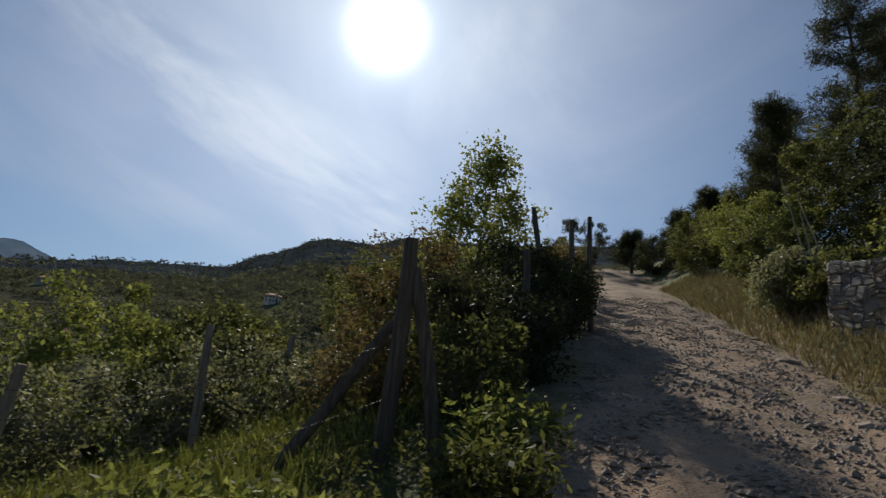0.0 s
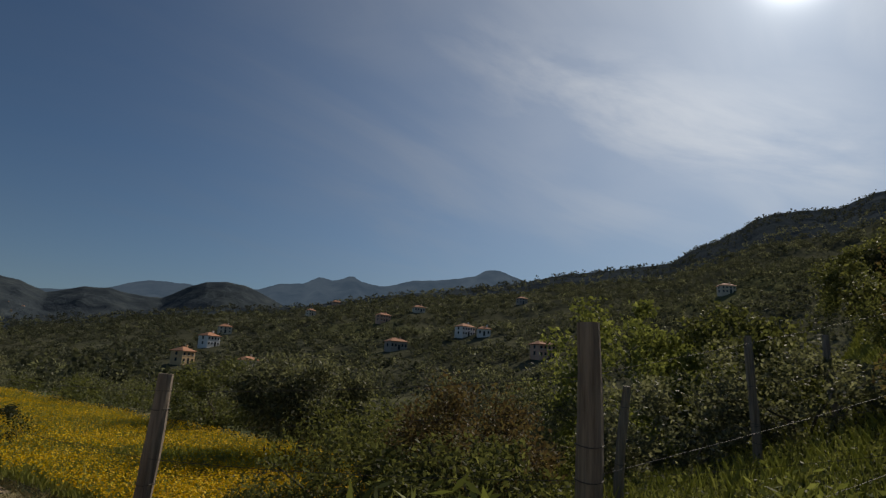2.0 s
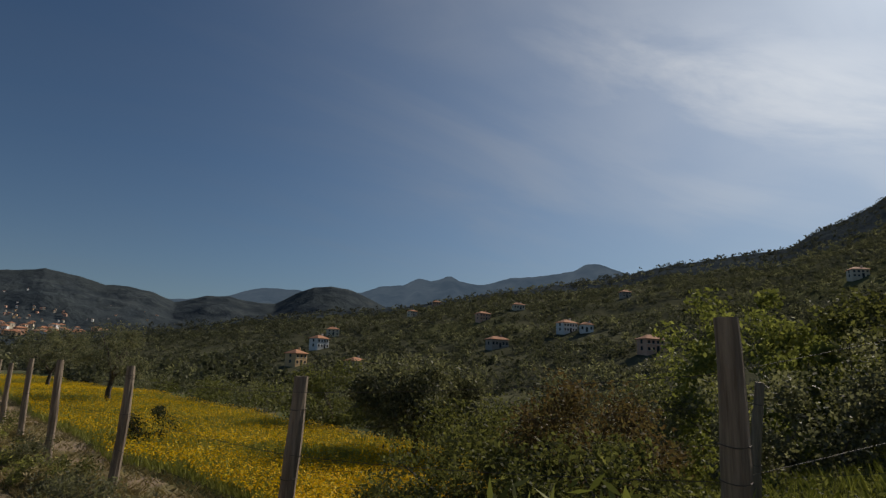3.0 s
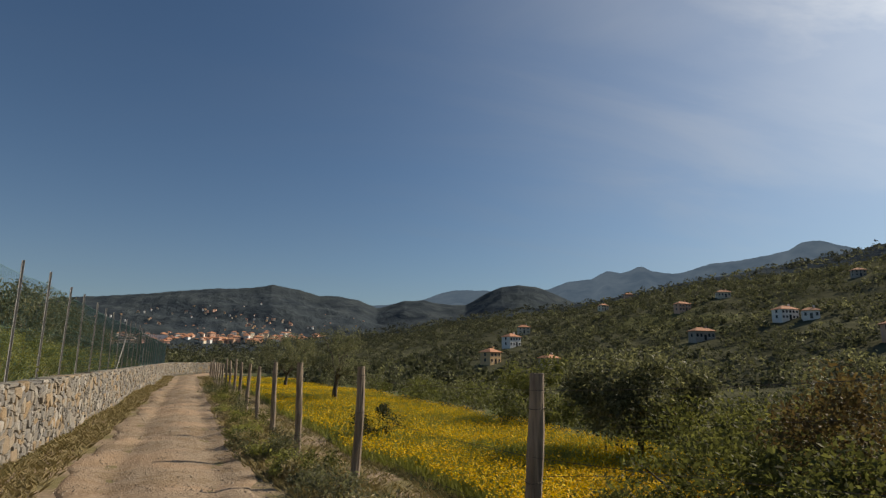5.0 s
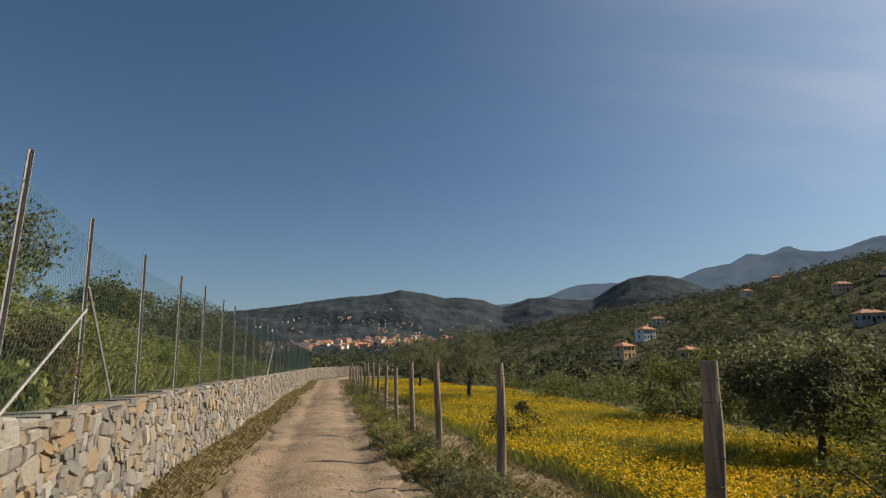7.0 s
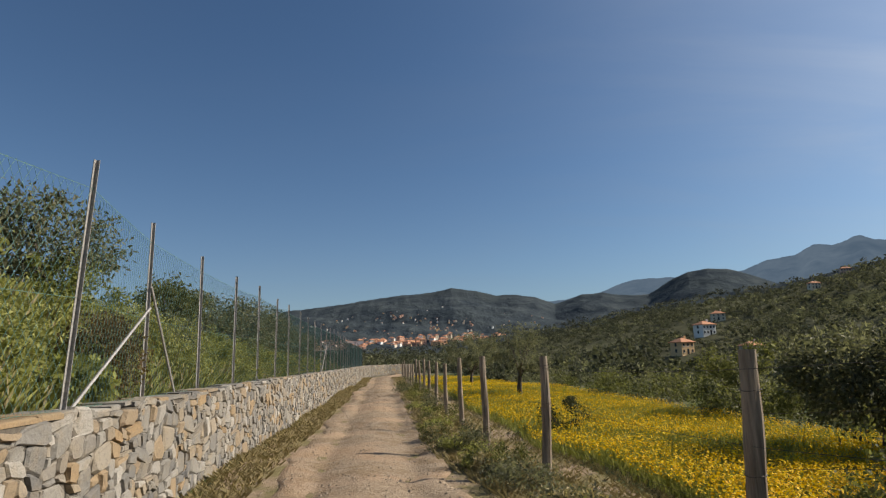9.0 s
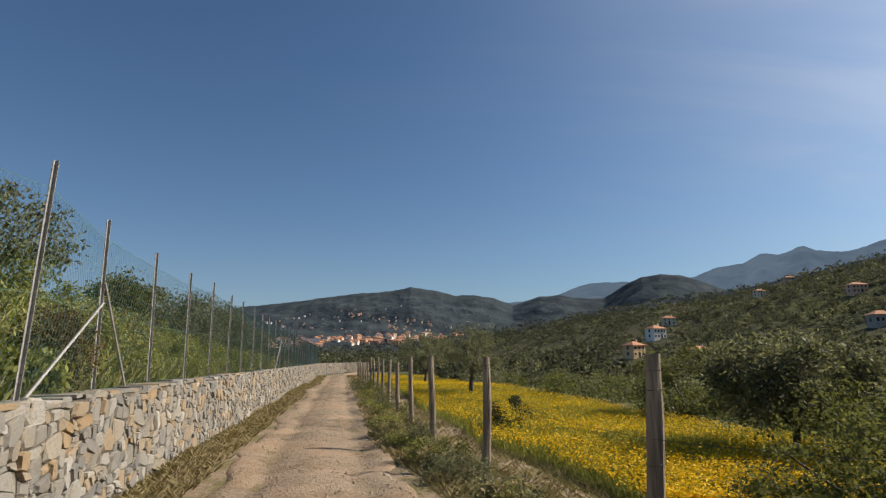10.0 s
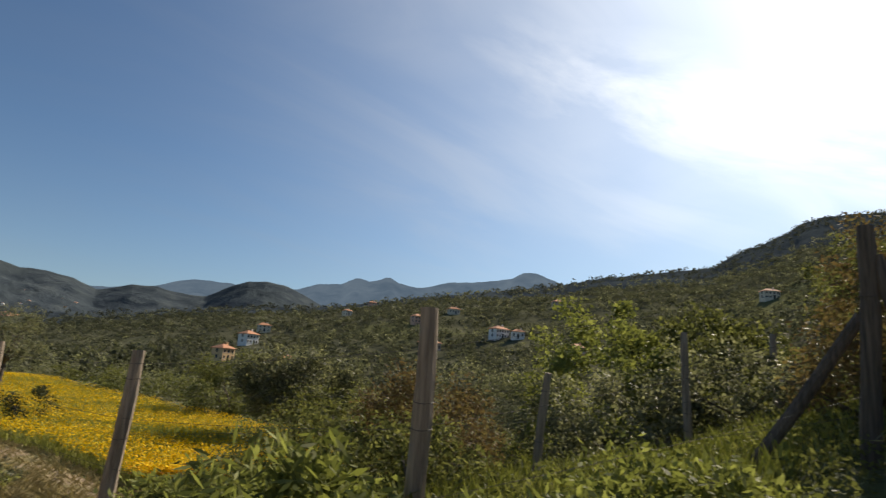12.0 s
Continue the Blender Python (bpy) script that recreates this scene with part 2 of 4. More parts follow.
WOOD = plain("weathered_wood", (0.15, 0.117, 0.088), (0.42, 0.35, 0.275), 30.0, 0.85, 0.8, (1, 1, 0.06), gloss=0.25)
# dark brown weathered wood, with the posts' backlit shade also in its colour
WOOD_DARK_SHADED = plain("dark_weathered_wood_shaded", (0.05, 0.04, 0.032), (0.19, 0.155, 0.125), 30.0, 0.85, 0.8, (1, 1, 0.06), gloss=0.25)
BARK = plain("bark", (0.05, 0.042, 0.033), (0.17, 0.14, 0.11), 18.0, 0.95, 0.9, (1, 1, 0.25))
CANE = plain("cane", (0.3, 0.27, 0.19), (0.46, 0.42, 0.32), 12.0, 0.7)
ZINC = plain("zinc", (0.22, 0.215, 0.21), (0.42, 0.41, 0.4), 40.0, 0.75, 0.2, metal=0.15)
WIRE = plain("wire", (0.07, 0.06, 0.05), (0.13, 0.11, 0.095), 60.0, 0.7, metal=0.1)
NET = plain("green_net", (0.09, 0.2, 0.175), (0.15, 0.28, 0.24), 60.0, 0.6)
MORTAR = plain("mortar", (0.07, 0.062, 0.052), (0.15, 0.13, 0.105), 14.0, 0.95, 0.6)
ROCK = plain("rock", (0.19, 0.145, 0.105), (0.4, 0.325, 0.25), 14.0, 0.9, 0.7)
PLASTER_WHITE = plain("plaster_white", (0.76, 0.75, 0.72), (0.84, 0.83, 0.8), 2.0, 0.85)
PLASTER_OCHRE = plain("plaster_ochre", (0.62, 0.42, 0.22), (0.72, 0.5, 0.28), 2.0, 0.85)
PLASTER_PINK = plain("plaster_pink", (0.62, 0.38, 0.27), (0.72, 0.46, 0.34), 2.0, 0.85)
PLASTER_CREAM = plain("plaster_cream", (0.66, 0.58, 0.45), (0.76, 0.68, 0.54), 2.0, 0.85)
PLASTER_STONE = plain("plaster_stone", (0.32, 0.29, 0.25), (0.44, 0.41, 0.36), 2.0, 0.9)
ROOF = plain("roof_tile", (0.4, 0.18, 0.095), (0.54, 0.27, 0.155), 3.0, 0.9)
PANE = plain("dark_glass", (0.03, 0.035, 0.04), (0.06, 0.07, 0.08), 2.0, 0.15, 0.0)
METAL_ROOF = plain("metal_roof", (0.6, 0.62, 0.62), (0.75, 0.76, 0.75), 1.0, 0.5)


# building helpers ------------------------------------------------------
def part(name, bm, mat, parent=None, label="", smooth=False):
    """Links a bmesh as one mesh object under a thing or part."""
    me = bpy.data.meshes.new(name)
    bm.to_mesh(me)
    bm.free()
    return part_mesh(name, me, mat, parent, label, smooth)


def part_mesh(name, me, mat, parent=None, label="", smooth=False):
    for m in mat if isinstance(mat, (list, tuple)) else (mat,):
        me.materials.append(m)
    if smooth:
        me.polygons.foreach_set("use_smooth", [True] * len(me.polygons))
    ob = new(name, me)
    if parent is not None:
        ob.parent = parent
    if label:
        ob["label"] = label
    return ob


def empty(name, x=0, y=0, z=0, turn=0.0, label="", category="", group="", kind=""):
    ob = new(name)
    ob.empty_display_size = 0.1
    ob.matrix_world = pose(x, y, z, 0, 0, turn)
    return tagged(ob, label, category, group, kind)


def tube(bm, points, radii, sides=7, cap=True, wobble=0.0, rng=None):
    """A bent tapering tube through points."""
    rings = []
    pts = [Vector(p) for p in points]
    for i, p in enumerate(pts):
        d = (pts[min(i + 1, len(pts) - 1)] - pts[max(i - 1, 0)]).normalized()
        side = d.cross(Vector((0.31, 0.95, 0.11))).normalized()
        up = d.cross(side)
        ring = []
        for j in range(sides):
            a = 2 * math.pi * j / sides
            r = radii[i] * (1 + (rng.uniform(-wobble, wobble) if rng else 0))
            ring.append(bm.verts.new(p + side * math.cos(a) * r + up * math.sin(a) * r))
        rings.append(ring)
    for a, b in zip(rings, rings[1:]):
        for j in range(sides):
            bm.faces.new((a[j], a[(j + 1) % sides], b[(j + 1) % sides], b[j]))
    if cap:
        bm.faces.new(rings[0][::-1])
        bm.faces.new(rings[-1])


def box(bm, x0, y0, z0, x1, y1, z1):
    v = [bm.verts.new((x, y, z)) for z in (z0, z1) for x, y in ((x0, y0), (x1, y0), (x1, y1), (x0, y1))]
    for f in ((3, 2, 1, 0), (4, 5, 6, 7), (0, 1, 5, 4), (1, 2, 6, 5), (2, 3, 7, 6), (3, 0, 4, 7)):
        bm.faces.new([v[i] for i in f])


def smooth01(v, a, b):
    t = np.clip((np.asarray(v, float) - a) / (b - a), 0, 1)
    return t * t * (3 - 2 * t)


def wave(x, y, s, seed=0.0):
    """Cheap smooth unevenness, about -1 to 1."""
    return (np.sin(x / s * 1.3 + seed) * np.cos(y / s * 1.1 - seed * 1.7) + 0.6 * np.sin(x / s * 2.9 - y / s * 2.3 + seed * 2.1)
            + 0.35 * np.cos(x / s * 5.3 + y / s * 6.1 + seed)) / 1.6


# the lie of the land ---------------------------------------------------
EYE = 1.6
ROAD_LINE = np.array([(-80, 0.5), (-75, -5.0), (-69, -8.2), (-60, -7.9), (-40, -5.35), (-20, -2.8), (-7.6, -1.2), (-2.5, -0.55), (0.9, 0.2), (3.1, 2.6), (3.9, 6.0), (4.75, 10.5), (6.4, 20.0), (7.9, 30.0), (9.6, 40.0), (11.6, 52.0)])
ROAD_HALF = np.array([1.25, 1.25, 1.25, 1.25, 1.25, 1.25, 1.25, 1.5, 2.0, 2.2, 1.85, 1.7, 1.7, 1.7, 1.7, 1.7])


def wall_y(x):
    """The front of the long retaining wall."""
    x = np.asarray(x, float)
    return -3.12 + 0.122 * (x + 5.0)


def road_right(y):
    return np.interp(y, (-3, 2.2, 6, 11, 20, 30, 40, 60), (4.0, 4.8, 5.7, 6.6, 8.2, 9.8, 11.5, 15.0))


# skylines: bearing (degrees from +x, anticlockwise) and height above the eye's level (degrees)
NEAR_RIDGE = ((80, 16.0), (97.5, 15.8), (99.2, 15.8), (102.0, 14.85), (104.4, 14.95), (106.5, 14.9), (108.2, 14.5), (109.4, 13.7), (111.2, 12.9), (113.4, 12.1), (115.3, 10.95), (119, 10.6), (122.8, 10.15), (125, 9.95), (129, 9.1),
              (137, 8.0), (142.5, 7.2), (146.5, 6.4), (149.3, 5.9), (153.5, 5.3), (157.5, 5.0), (162.4, 4.2), (167, 3.5), (175.5, 2.3), (182, 1.4), (195, 1.2), (215, 2.0))
MID_RIDGE = ((140, 3.0), (150, 4.8), (152.6, 6.0), (154.2, 6.7), (155.6, 7.2), (157.2, 7.35), (158.8, 7.2), (160.0, 6.7), (162.3, 5.4), (164.8, 5.5), (166.4, 5.85), (168.3, 5.75), (169.7, 5.3), (170.9, 5.0), (172.6, 5.7), (174.6, 6.05), (176.4, 6.05),
             (178.9, 6.65), (180.85, 6.9), (182.9, 6.5), (186, 6.3), (188.4, 6.0), (192.1, 5.45), (196.1, 5.0), (200.5, 4.4), (206.7, 4.2), (215, 4.0))
FAR_RIDGE = ((115, 7.0), (124, 8.2), (128.7, 9.2), (130.2, 9.75), (131.3, 10.15), (132.6, 10.15), (133.5, 9.6), (135.2, 9.25), (137.3, 9.0), (139.8, 8.85), (142.0, 8.2), (143.0, 8.12), (144.7, 8.42), (145.5, 8.85), (146.0, 8.85), (146.8, 8.45), (147.5, 8.3), (148.8, 8.55), (150.2, 7.85), (151.7, 7.68), (152.6, 7.6),
             (154.3, 6.9), (157, 6.6), (160.4, 6.85), (163.4, 6.85), (164.4, 6.65), (166.7, 5.8), (170.4, 5.3), (176, 5.0), (190, 4.6))


def skyline(table, az):
    a, e = np.array(table).T
    return np.tan(np.radians(np.interp(az, a, e)))


def height(x, y):
    x, y = np.asarray(x, float), np.asarray(y, float)
    rx, ry = x - 0.5, y - 0.5
    r = np.hypot(rx, ry)
    az = np.degrees(np.arctan2(ry, rx)) % 360
    # close by: a shelf with the road, a hill to the north and a falling field to the north-west
    s = np.clip(y - 1.5, 0, 60)
    hill = 0.262 * s + 0.0004 * s * s
    field = -0.045 * np.clip(y - 2.0, 0, None) - 0.0052 * np.clip(y - 6.0, 0, 40) ** 2
    w = smooth01(x + 0.22 * np.clip(y - 9, 0, 30), -6.0, 3.0)
    z = w * hill + (1 - w) * field
    # bank on the uphill side of the north road
    side = np.clip(x - road_right(y) - 0.3, 0, None)
    z = z + np.where(y > -1, np.minimum(0.55 * side, 1.0 + 0.22 * side), 0) * smooth01(y, -1, 3)
    # earth held by the long wall
    back = np.clip(wall_y(x) - 0.42 - y, 0, None)
    rise = np.minimum(0.85 * back, 1.15 + 0.2 * back) * np.interp(x, (-60, -30, -14, -6, 10), (0.12, 0.25, 0.62, 1.0, 1.0))
    z = z + np.where(back > 0, 1.06 + np.clip(rise, 0, 6), 0)
    z = z + 0.05 * wave(x, y, 1.7) * smooth01(r, 3, 9) + 0.25 * wave(x, y, 9.0, 2.0) * smooth01(r, 14, 40)
    # farther off: the valley and the hillside over it
    crest = np.interp(az, (85, 100, 115, 140, 165, 185, 215), (900, 950, 800, 560, 620, 700, 600))
    low = np.interp(az, (85, 100, 125, 145, 165, 180, 215), (120, 160, 150, 170, 190, 300, 300))
    floor = EYE + np.tan(np.radians(np.interp(az, (80, 100, 115, 140, 156, 166, 178, 190, 215), (5.0, 3.0, 0.0, -2.2, -2.6, -3.2, -1.4, -0.9, 0.5)))) * low
    top = EYE + skyline(NEAR_RIDGE, az) * crest
    climb = np.clip((r - low) / (crest - low), 0, 1)
    far = floor + (top - floor) * (climb ** 1.05) + 5.5 * wave(rx, ry, 55.0, 1.0) * climb * (1 - climb) * 2 + 1.6 * wave(rx, ry, 14.0, 4.0) * climb * (1 - climb) * 2
    beyond = np.clip(r - crest, 0, None)
    far = far - np.minimum(beyond * 0.10, 60)
    blend = smooth01(r, 38, low)
    z = np.where(r > 38, z * (1 - blend) + far * blend, z)
    return z


def hz(x, y):
    return float(height(x, y))


def grid_mesh(name, xs, ys, zs):
    """A mesh from rows of points of one shape."""
    a, b = xs.shape
    me = bpy.data.meshes.new(name)
    i = np.arange(a * b).reshape(a, b)
    quads = np.stack([i[:-1, :-1], i[1:, :-1], i[1:, 1:], i[:-1, 1:]], -1).reshape(-1, 4)
    me.from_pydata(np.stack([xs, ys, zs], -1).reshape(-1, 3).tolist(), [], quads.tolist())
    return me


# ground ----------------------------------------------------------------
rr = np.concatenate([[0.02], np.geomspace(0.8, 60, 120), np.geomspace(62, 1100, 130), np.geomspace(1150, 4600, 12)])
aa = np.radians(np.concatenate([np.linspace(-145, 50, 160, endpoint=False), np.linspace(50, 215, 560)]))
R2, A2 = np.meshgrid(rr, aa, indexing="ij")
gx, gy = 0.5 + R2 * np.cos(A2), 0.5 + R2 * np.sin(A2)
ground_mesh = grid_mesh("ground", gx, gy, height(gx, gy))
# ground past 520 m takes the woods colour with haze painted in
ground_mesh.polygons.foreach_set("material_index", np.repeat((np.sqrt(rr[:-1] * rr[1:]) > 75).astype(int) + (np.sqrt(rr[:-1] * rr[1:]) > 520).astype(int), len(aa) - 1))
tagged(part_mesh("ground", ground_mesh, (GROUND, HILLSIDE, WOODS_HAZED), smooth=True), "rough hill ground with grass and dry earth", "ground", kind="structure")


def ridge_sheet(name, table, distance, depth, base, mat, label, rough, kind="structure"):
    """A range of hills: rises from the valley to the skyline and falls behind."""
    az = np.linspace(table[0][0], table[-1][0], 420)
    steps = np.concatenate([np.linspace(0, 1, 26), [1.15, 1.4]])
    A, S = np.meshgrid(az, steps, indexing="ij")
    d = distance - depth * (1 - S)
    top = EYE + skyline(table, A) * distance
    px, py = d * np.cos(np.radians(A)), d * np.sin(np.radians(A))
    z = np.where(S <= 1, base + (top - base) * S ** 1.15, top - (S - 1) * depth * 0.3)
    z = z + rough * wave(px, py, depth / 9.0, distance) * np.clip(S, 0, 1) * (1 - np.clip(S, 0, 1)) * 3 + 0.06 * rough * wave(px, py, depth / 60.0, 3.0)
    ob = part_mesh(name, grid_mesh(name, px, py, z), mat, smooth=True)
    return tagged(ob, label, "hills", kind=kind)


def ridge_point(table, distance, depth, base, az, share):
    """A place on such a range, share of the way up."""
    d = distance - depth * (1 - share)
    top = EYE + float(skyline(table, az)) * distance
    return d * math.cos(radians(az)), d * math.sin(radians(az)), base + (top - base) * share ** 1.15


ridge_sheet("backdrop", FAR_RIDGE, 4300, 1500, -20, BACKDROP_HAZE, "mountain range on the horizon, painted hazy blue and glowing", 60)
ridge_sheet("wooded_hills", MID_RIDGE, 1900, 900, 0.0, WOODS_HAZED, "dark wooded hills behind the town, coloured with blue haze", 22)


# the dirt road ---------------------------------------------------------
def along(line, step):
    seg = np.hypot(*np.diff(line, axis=0).T)
    at = np.concatenate([[0], np.cumsum(seg)])
    return at, np.arange(0, at[-1], step)


def smooth_line(line, value, step, width=5):
    at, s = along(line, step)
    x, y, v = np.interp(s, at, line[:, 0]), np.interp(s, at, line[:, 1]), np.interp(s, at, value)
    k = np.ones(width) / width
    pad = lambda u: np.convolve(np.pad(u, width // 2, mode="edge"), k, "valid")
    return pad(x), pad(y), pad(v)


lx, ly, lh = smooth_line(ROAD_LINE, ROAD_HALF, 0.2, 13)
tx, ty = np.gradient(lx), np.gradient(ly)
tl = np.hypot(tx, ty)
nx, ny = -ty / tl, tx / tl
across = np.linspace(-1, 1, 29)
edge = 1 + 0.10 * np.sin(np.arange(len(lx)) * 0.21) + 0.05 * np.sin(np.arange(len(lx)) * 0.67 + 1)
rx_ = lx[:, None] + nx[:, None] * across * (lh * edge)[:, None]
ry_ = ly[:, None] + ny[:, None] * across * (lh * edge)[:, None]
shape = 0.045 * (1 - np.abs(across) ** 4) - 0.05 * (np.exp(-((np.abs(across) - 0.52) / 0.16) ** 2)) + 0.03 * np.exp(-(across / 0.2) ** 2)
rz_ = height(rx_, ry_) + 0.03 + shape + 0.012 * wave(rx_, ry_, 0.35, 1.0) + 0.008 * wave(rx_, ry_, 0.12, 2.0) - 0.06 * (np.abs(across) > 0.98)
wide = np.linspace(-1, 1, 15)[None] * (lh[:, None] + np.where(np.linspace(-1, 1, 15)[None] > 0, np.interp(lx, (-70, -12, -3, 1, 4), (1.3, 2.1, 2.4, 1.4, 0.9))[:, None], 1.05))
vx = lx[:, None] + nx[:, None] * wide
vy = ly[:, None] + ny[:, None] * wide
vz = height(vx, vy) + 0.018 + 0.012 * wave(vx, vy, 0.4, 5.0) - 0.12 * (np.abs(np.linspace(-1, 1, 15)) > 0.98)
tagged(part_mesh("verge", grid_mesh("verge", vx, vy, vz), VERGE, smooth=True), "dry earth verge with straw beside the road", "verge", kind="structure")
tagged(part_mesh("road", grid_mesh("road", rx_, ry_, rz_), ROAD, smooth=True), "pale dusty dirt road with worn wheel ruts", "road", kind="structure")


# foliage ---------------------------------------------------------------
def leaves(name, centres, normals, length, width, rng, droop=0.3):
    """Many small folded leaves, one island each."""
    m = len(centres)
    d = rng.normal(size=(m, 3))
    d = d / np.linalg.norm(d, axis=1, keepdims=True) * 0.9 + normals * 0.6
    d[:, 2] -= droop * rng.random(m)
    d /= np.linalg.norm(d, axis=1, keepdims=True)
    side = np.cross(d, rng.normal(size=(m, 3)))
    side /= np.linalg.norm(side, axis=1, keepdims=True) + 1e-9
    size = rng.uniform(0.6, 1.35, (m, 1))
    ln, wd = length * size, width * size
    p = np.stack([centres - d * ln * 0.5, centres + side * wd * 0.5, centres + d * ln * 0.5, centres - side * wd * 0.5], 1)
    me = bpy.data.meshes.new(name)
    me.from_pydata(p.reshape(-1, 3).tolist(), [], np.arange(4 * m).reshape(m, 4).tolist())
    return me


def clumps(rng, count, per, radius, height_, base, clump, hollow=0.55, top_heavy=0.0):
    """Leaf places in a crown made of clumps: an uneven ellipsoid above base."""
    v = rng.normal(size=(count, 3))
    v /= np.linalg.norm(v, axis=1, keepdims=True)
    q = (hollow + (1 - hollow) * rng.random((count, 1)) ** 0.6) * rng.uniform(0.78, 1.12, (count, 1))
    c = v * q * np.array([radius, radius, height_ / 2])
    if top_heavy:
        c[:, :2] *= (1 - top_heavy * np.clip(c[:, 2:] / (height_ / 2), -0.6, 1))
    c[:, 2] += base + height_ / 2
    size = clump * rng.uniform(0.6, 1.3, (count, 1, 1))
    off = np.clip(rng.normal(size=(count, per, 3)), -1.7, 1.7) * size * np.array([0.5, 0.5, 0.42])
    pts = (c[:, None] + off).reshape(-1, 3)
    mid = np.array([0, 0, base + height_ * 0.45])
    nrm = pts - mid
    nrm /= np.linalg.norm(nrm, axis=1, keepdims=True) + 1e-9
    return c, pts, nrm


def plant(name, x, y, radius, height_, mat, label, category, seed, count=60, per=70, leaf=(0.07, 0.035), clump=0.32, trunk=0.0, stem=0.05, top_heavy=0.0, hollow=0.55, sink=0.05, lean=(0, 0), bark=None, z=None):
    """A shrub or small tree: forked limbs and a crown of many small leaves."""
    rng = np.random.default_rng(seed)
    count, per, hollow, clump = max(8, int(count * 0.5)), int(per * 2.1), max(hollow, 0.68) if hollow > 0.4 else hollow, clump * 0.9
    thing = empty(name, x, y, (hz(x, y) if z is None else z) - sink, 0, label, category)
    c, pts, nrm = clumps(rng, count, per, radius, height_ - trunk, trunk, clump, hollow, top_heavy)
    bend = np.array([lean[0], lean[1], 0.0]) / height_
    pts = pts + pts[:, 2:3] * bend
    fork = Vector((0.03, 0.02, max(trunk * 0.9, height_ * 0.18)))
    if trunk > 0.4:
        bm = bmesh.new()
        tube(bm, [(0, 0, -0.1), (0.04 * radius, -0.03, fork.z * 0.5), fork], [stem * 1.25, stem, stem * 0.85], 8, wobble=0.12, rng=rng)
        part("trunk", bm, bark or BARK, thing)
    for i in rng.choice(count, min(count, 8 if trunk > 0.4 else 5), replace=False):
        tip = Vector(c[i]) + Vector(bend) * c[i][2]
        start = fork if trunk > 0.4 else Vector((rng.uniform(-0.15, 0.15) * radius, rng.uniform(-0.15, 0.15) * radius, -0.05))
        mid = start.lerp(tip, 0.5) + Vector((rng.uniform(-0.1, 0.1), rng.uniform(-0.1, 0.1), 0.08)) * radius
        bm = bmesh.new()
        tube(bm, [start, mid, tip], [stem * 0.6, stem * 0.38, stem * 0.12], 5, cap=False)
        part("branch", bm, bark or BARK, thing)
    part_mesh("crown", leaves("crown", pts, nrm, leaf[0], leaf[1], rng), mat, thing)
    return thing


# the long retaining wall ----------------------------------------------
WALL_LINE = np.array([(6.0, -1.78), (-5.0, -3.12), (-30.0, -6.17), (-62.0, -10.07), (-69.0, -10.5), (-74.0, -9.2), (-78.0, -6.4)])
WALL_HIGH = 1.19


class Face:
    """A wall face along a line: from run and height to a place in the world."""

    def __init__(self, line, base):
        self.line, self.base = line, base
        self.at = np.concatenate([[0], np.cumsum(np.hypot(*np.diff(line, axis=0).T))])

    def spot(self, s, h, out):
        x, y = np.interp(s, self.at, self.line[:, 0]), np.interp(s, self.at, self.line[:, 1])
        dx = np.interp(s + 0.4, self.at, self.line[:, 0]) - np.interp(s - 0.4, self.at, self.line[:, 0])
        dy = np.interp(s + 0.4, self.at, self.line[:, 1]) - np.interp(s - 0.4, self.at, self.line[:, 1])
        l = math.hypot(dx, dy)
        px, py = x + dy / l * out, y - dx / l * out
        return Vector((px, py, self.base(x, y) + h))


def rubble(rng, length, high, cell=0.07):
    """Packs a face with stones of mixed sizes; gives (s0, s1, h0, h1)."""
    cols, rows = int(length / cell), round(high / cell)
    used = np.zeros((cols, rows), bool)
    out = []
    for j in range(rows):
        for i in range(cols):
            if used[i, j]:
                continue
            w = int(rng.choice((1, 2, 2, 3, 3, 4, 5)))
            h = int(rng.choice((1, 1, 2, 2, 2, 3, 3)))
            while h > 1 and (j + h > rows or h > w):
                h -= 1
            k = 0
            while k < w and i + k < cols and not used[i + k, j:j + h].any():
                k += 1
            while h > 1 and k == 0:
                h -= 1
            k = max(k, 1)
            h = min(h, k)
            used[i:i + k, j:j + h] = True
            out.append((i * cell, (i + k) * cell, j * high / rows, (j + h) * high / rows))
    return out


def stone_shape(face, rng, s0, s1, h0, h1, deep=0.12):
    """An irregular eight-cornered stone with a rounded front."""
    gap = 0.002
    j = lambda a: rng.uniform(-a, a)
    warp = lambda s, h: 0.045 * math.sin(s * 4.1 + h * 6) + 0.03 * math.sin(s * 9.3 - h * 5)
    ws, wh = s1 - s0 - 2 * gap, h1 - h0 - 2 * gap
    corner = []
    for cs, ch in ((0, 0), (1, 0), (1, 1), (0, 1)):
        cut = rng.uniform(0.04, 0.26)
        # two points round each corner
        if (cs, ch) == (0, 0):
            two = ((0, cut), (cut, 0))
        elif (cs, ch) == (1, 0):
            two = ((1 - cut, 0), (1, cut))
        elif (cs, ch) == (1, 1):
            two = ((1, 1 - cut), (1 - cut, 1))
        else:
            two = ((cut, 1), (0, 1 - cut))
        corner += [(s0 + gap + ws * u, h0 + gap + wh * v) for u, v in two]
    corner = [(s + 0.03 * math.sin(h * 13 + s * 3) + j(0.012), max(0.0, h + warp(s, h) + j(0.01))) for s, h in corner]
    ms, mh = sum(c[0] for c in corner) / 8, sum(c[1] for c in corner) / 8
    proud, tilt, roll = rng.uniform(0.012, 0.045), j(0.1), j(0.1)
    back = [face.spot(s, h, -deep) for s, h in corner]
    rim = [face.spot(s, h, proud * 0.3) for s, h in corner]
    inset = rng.uniform(0.76, 0.9)
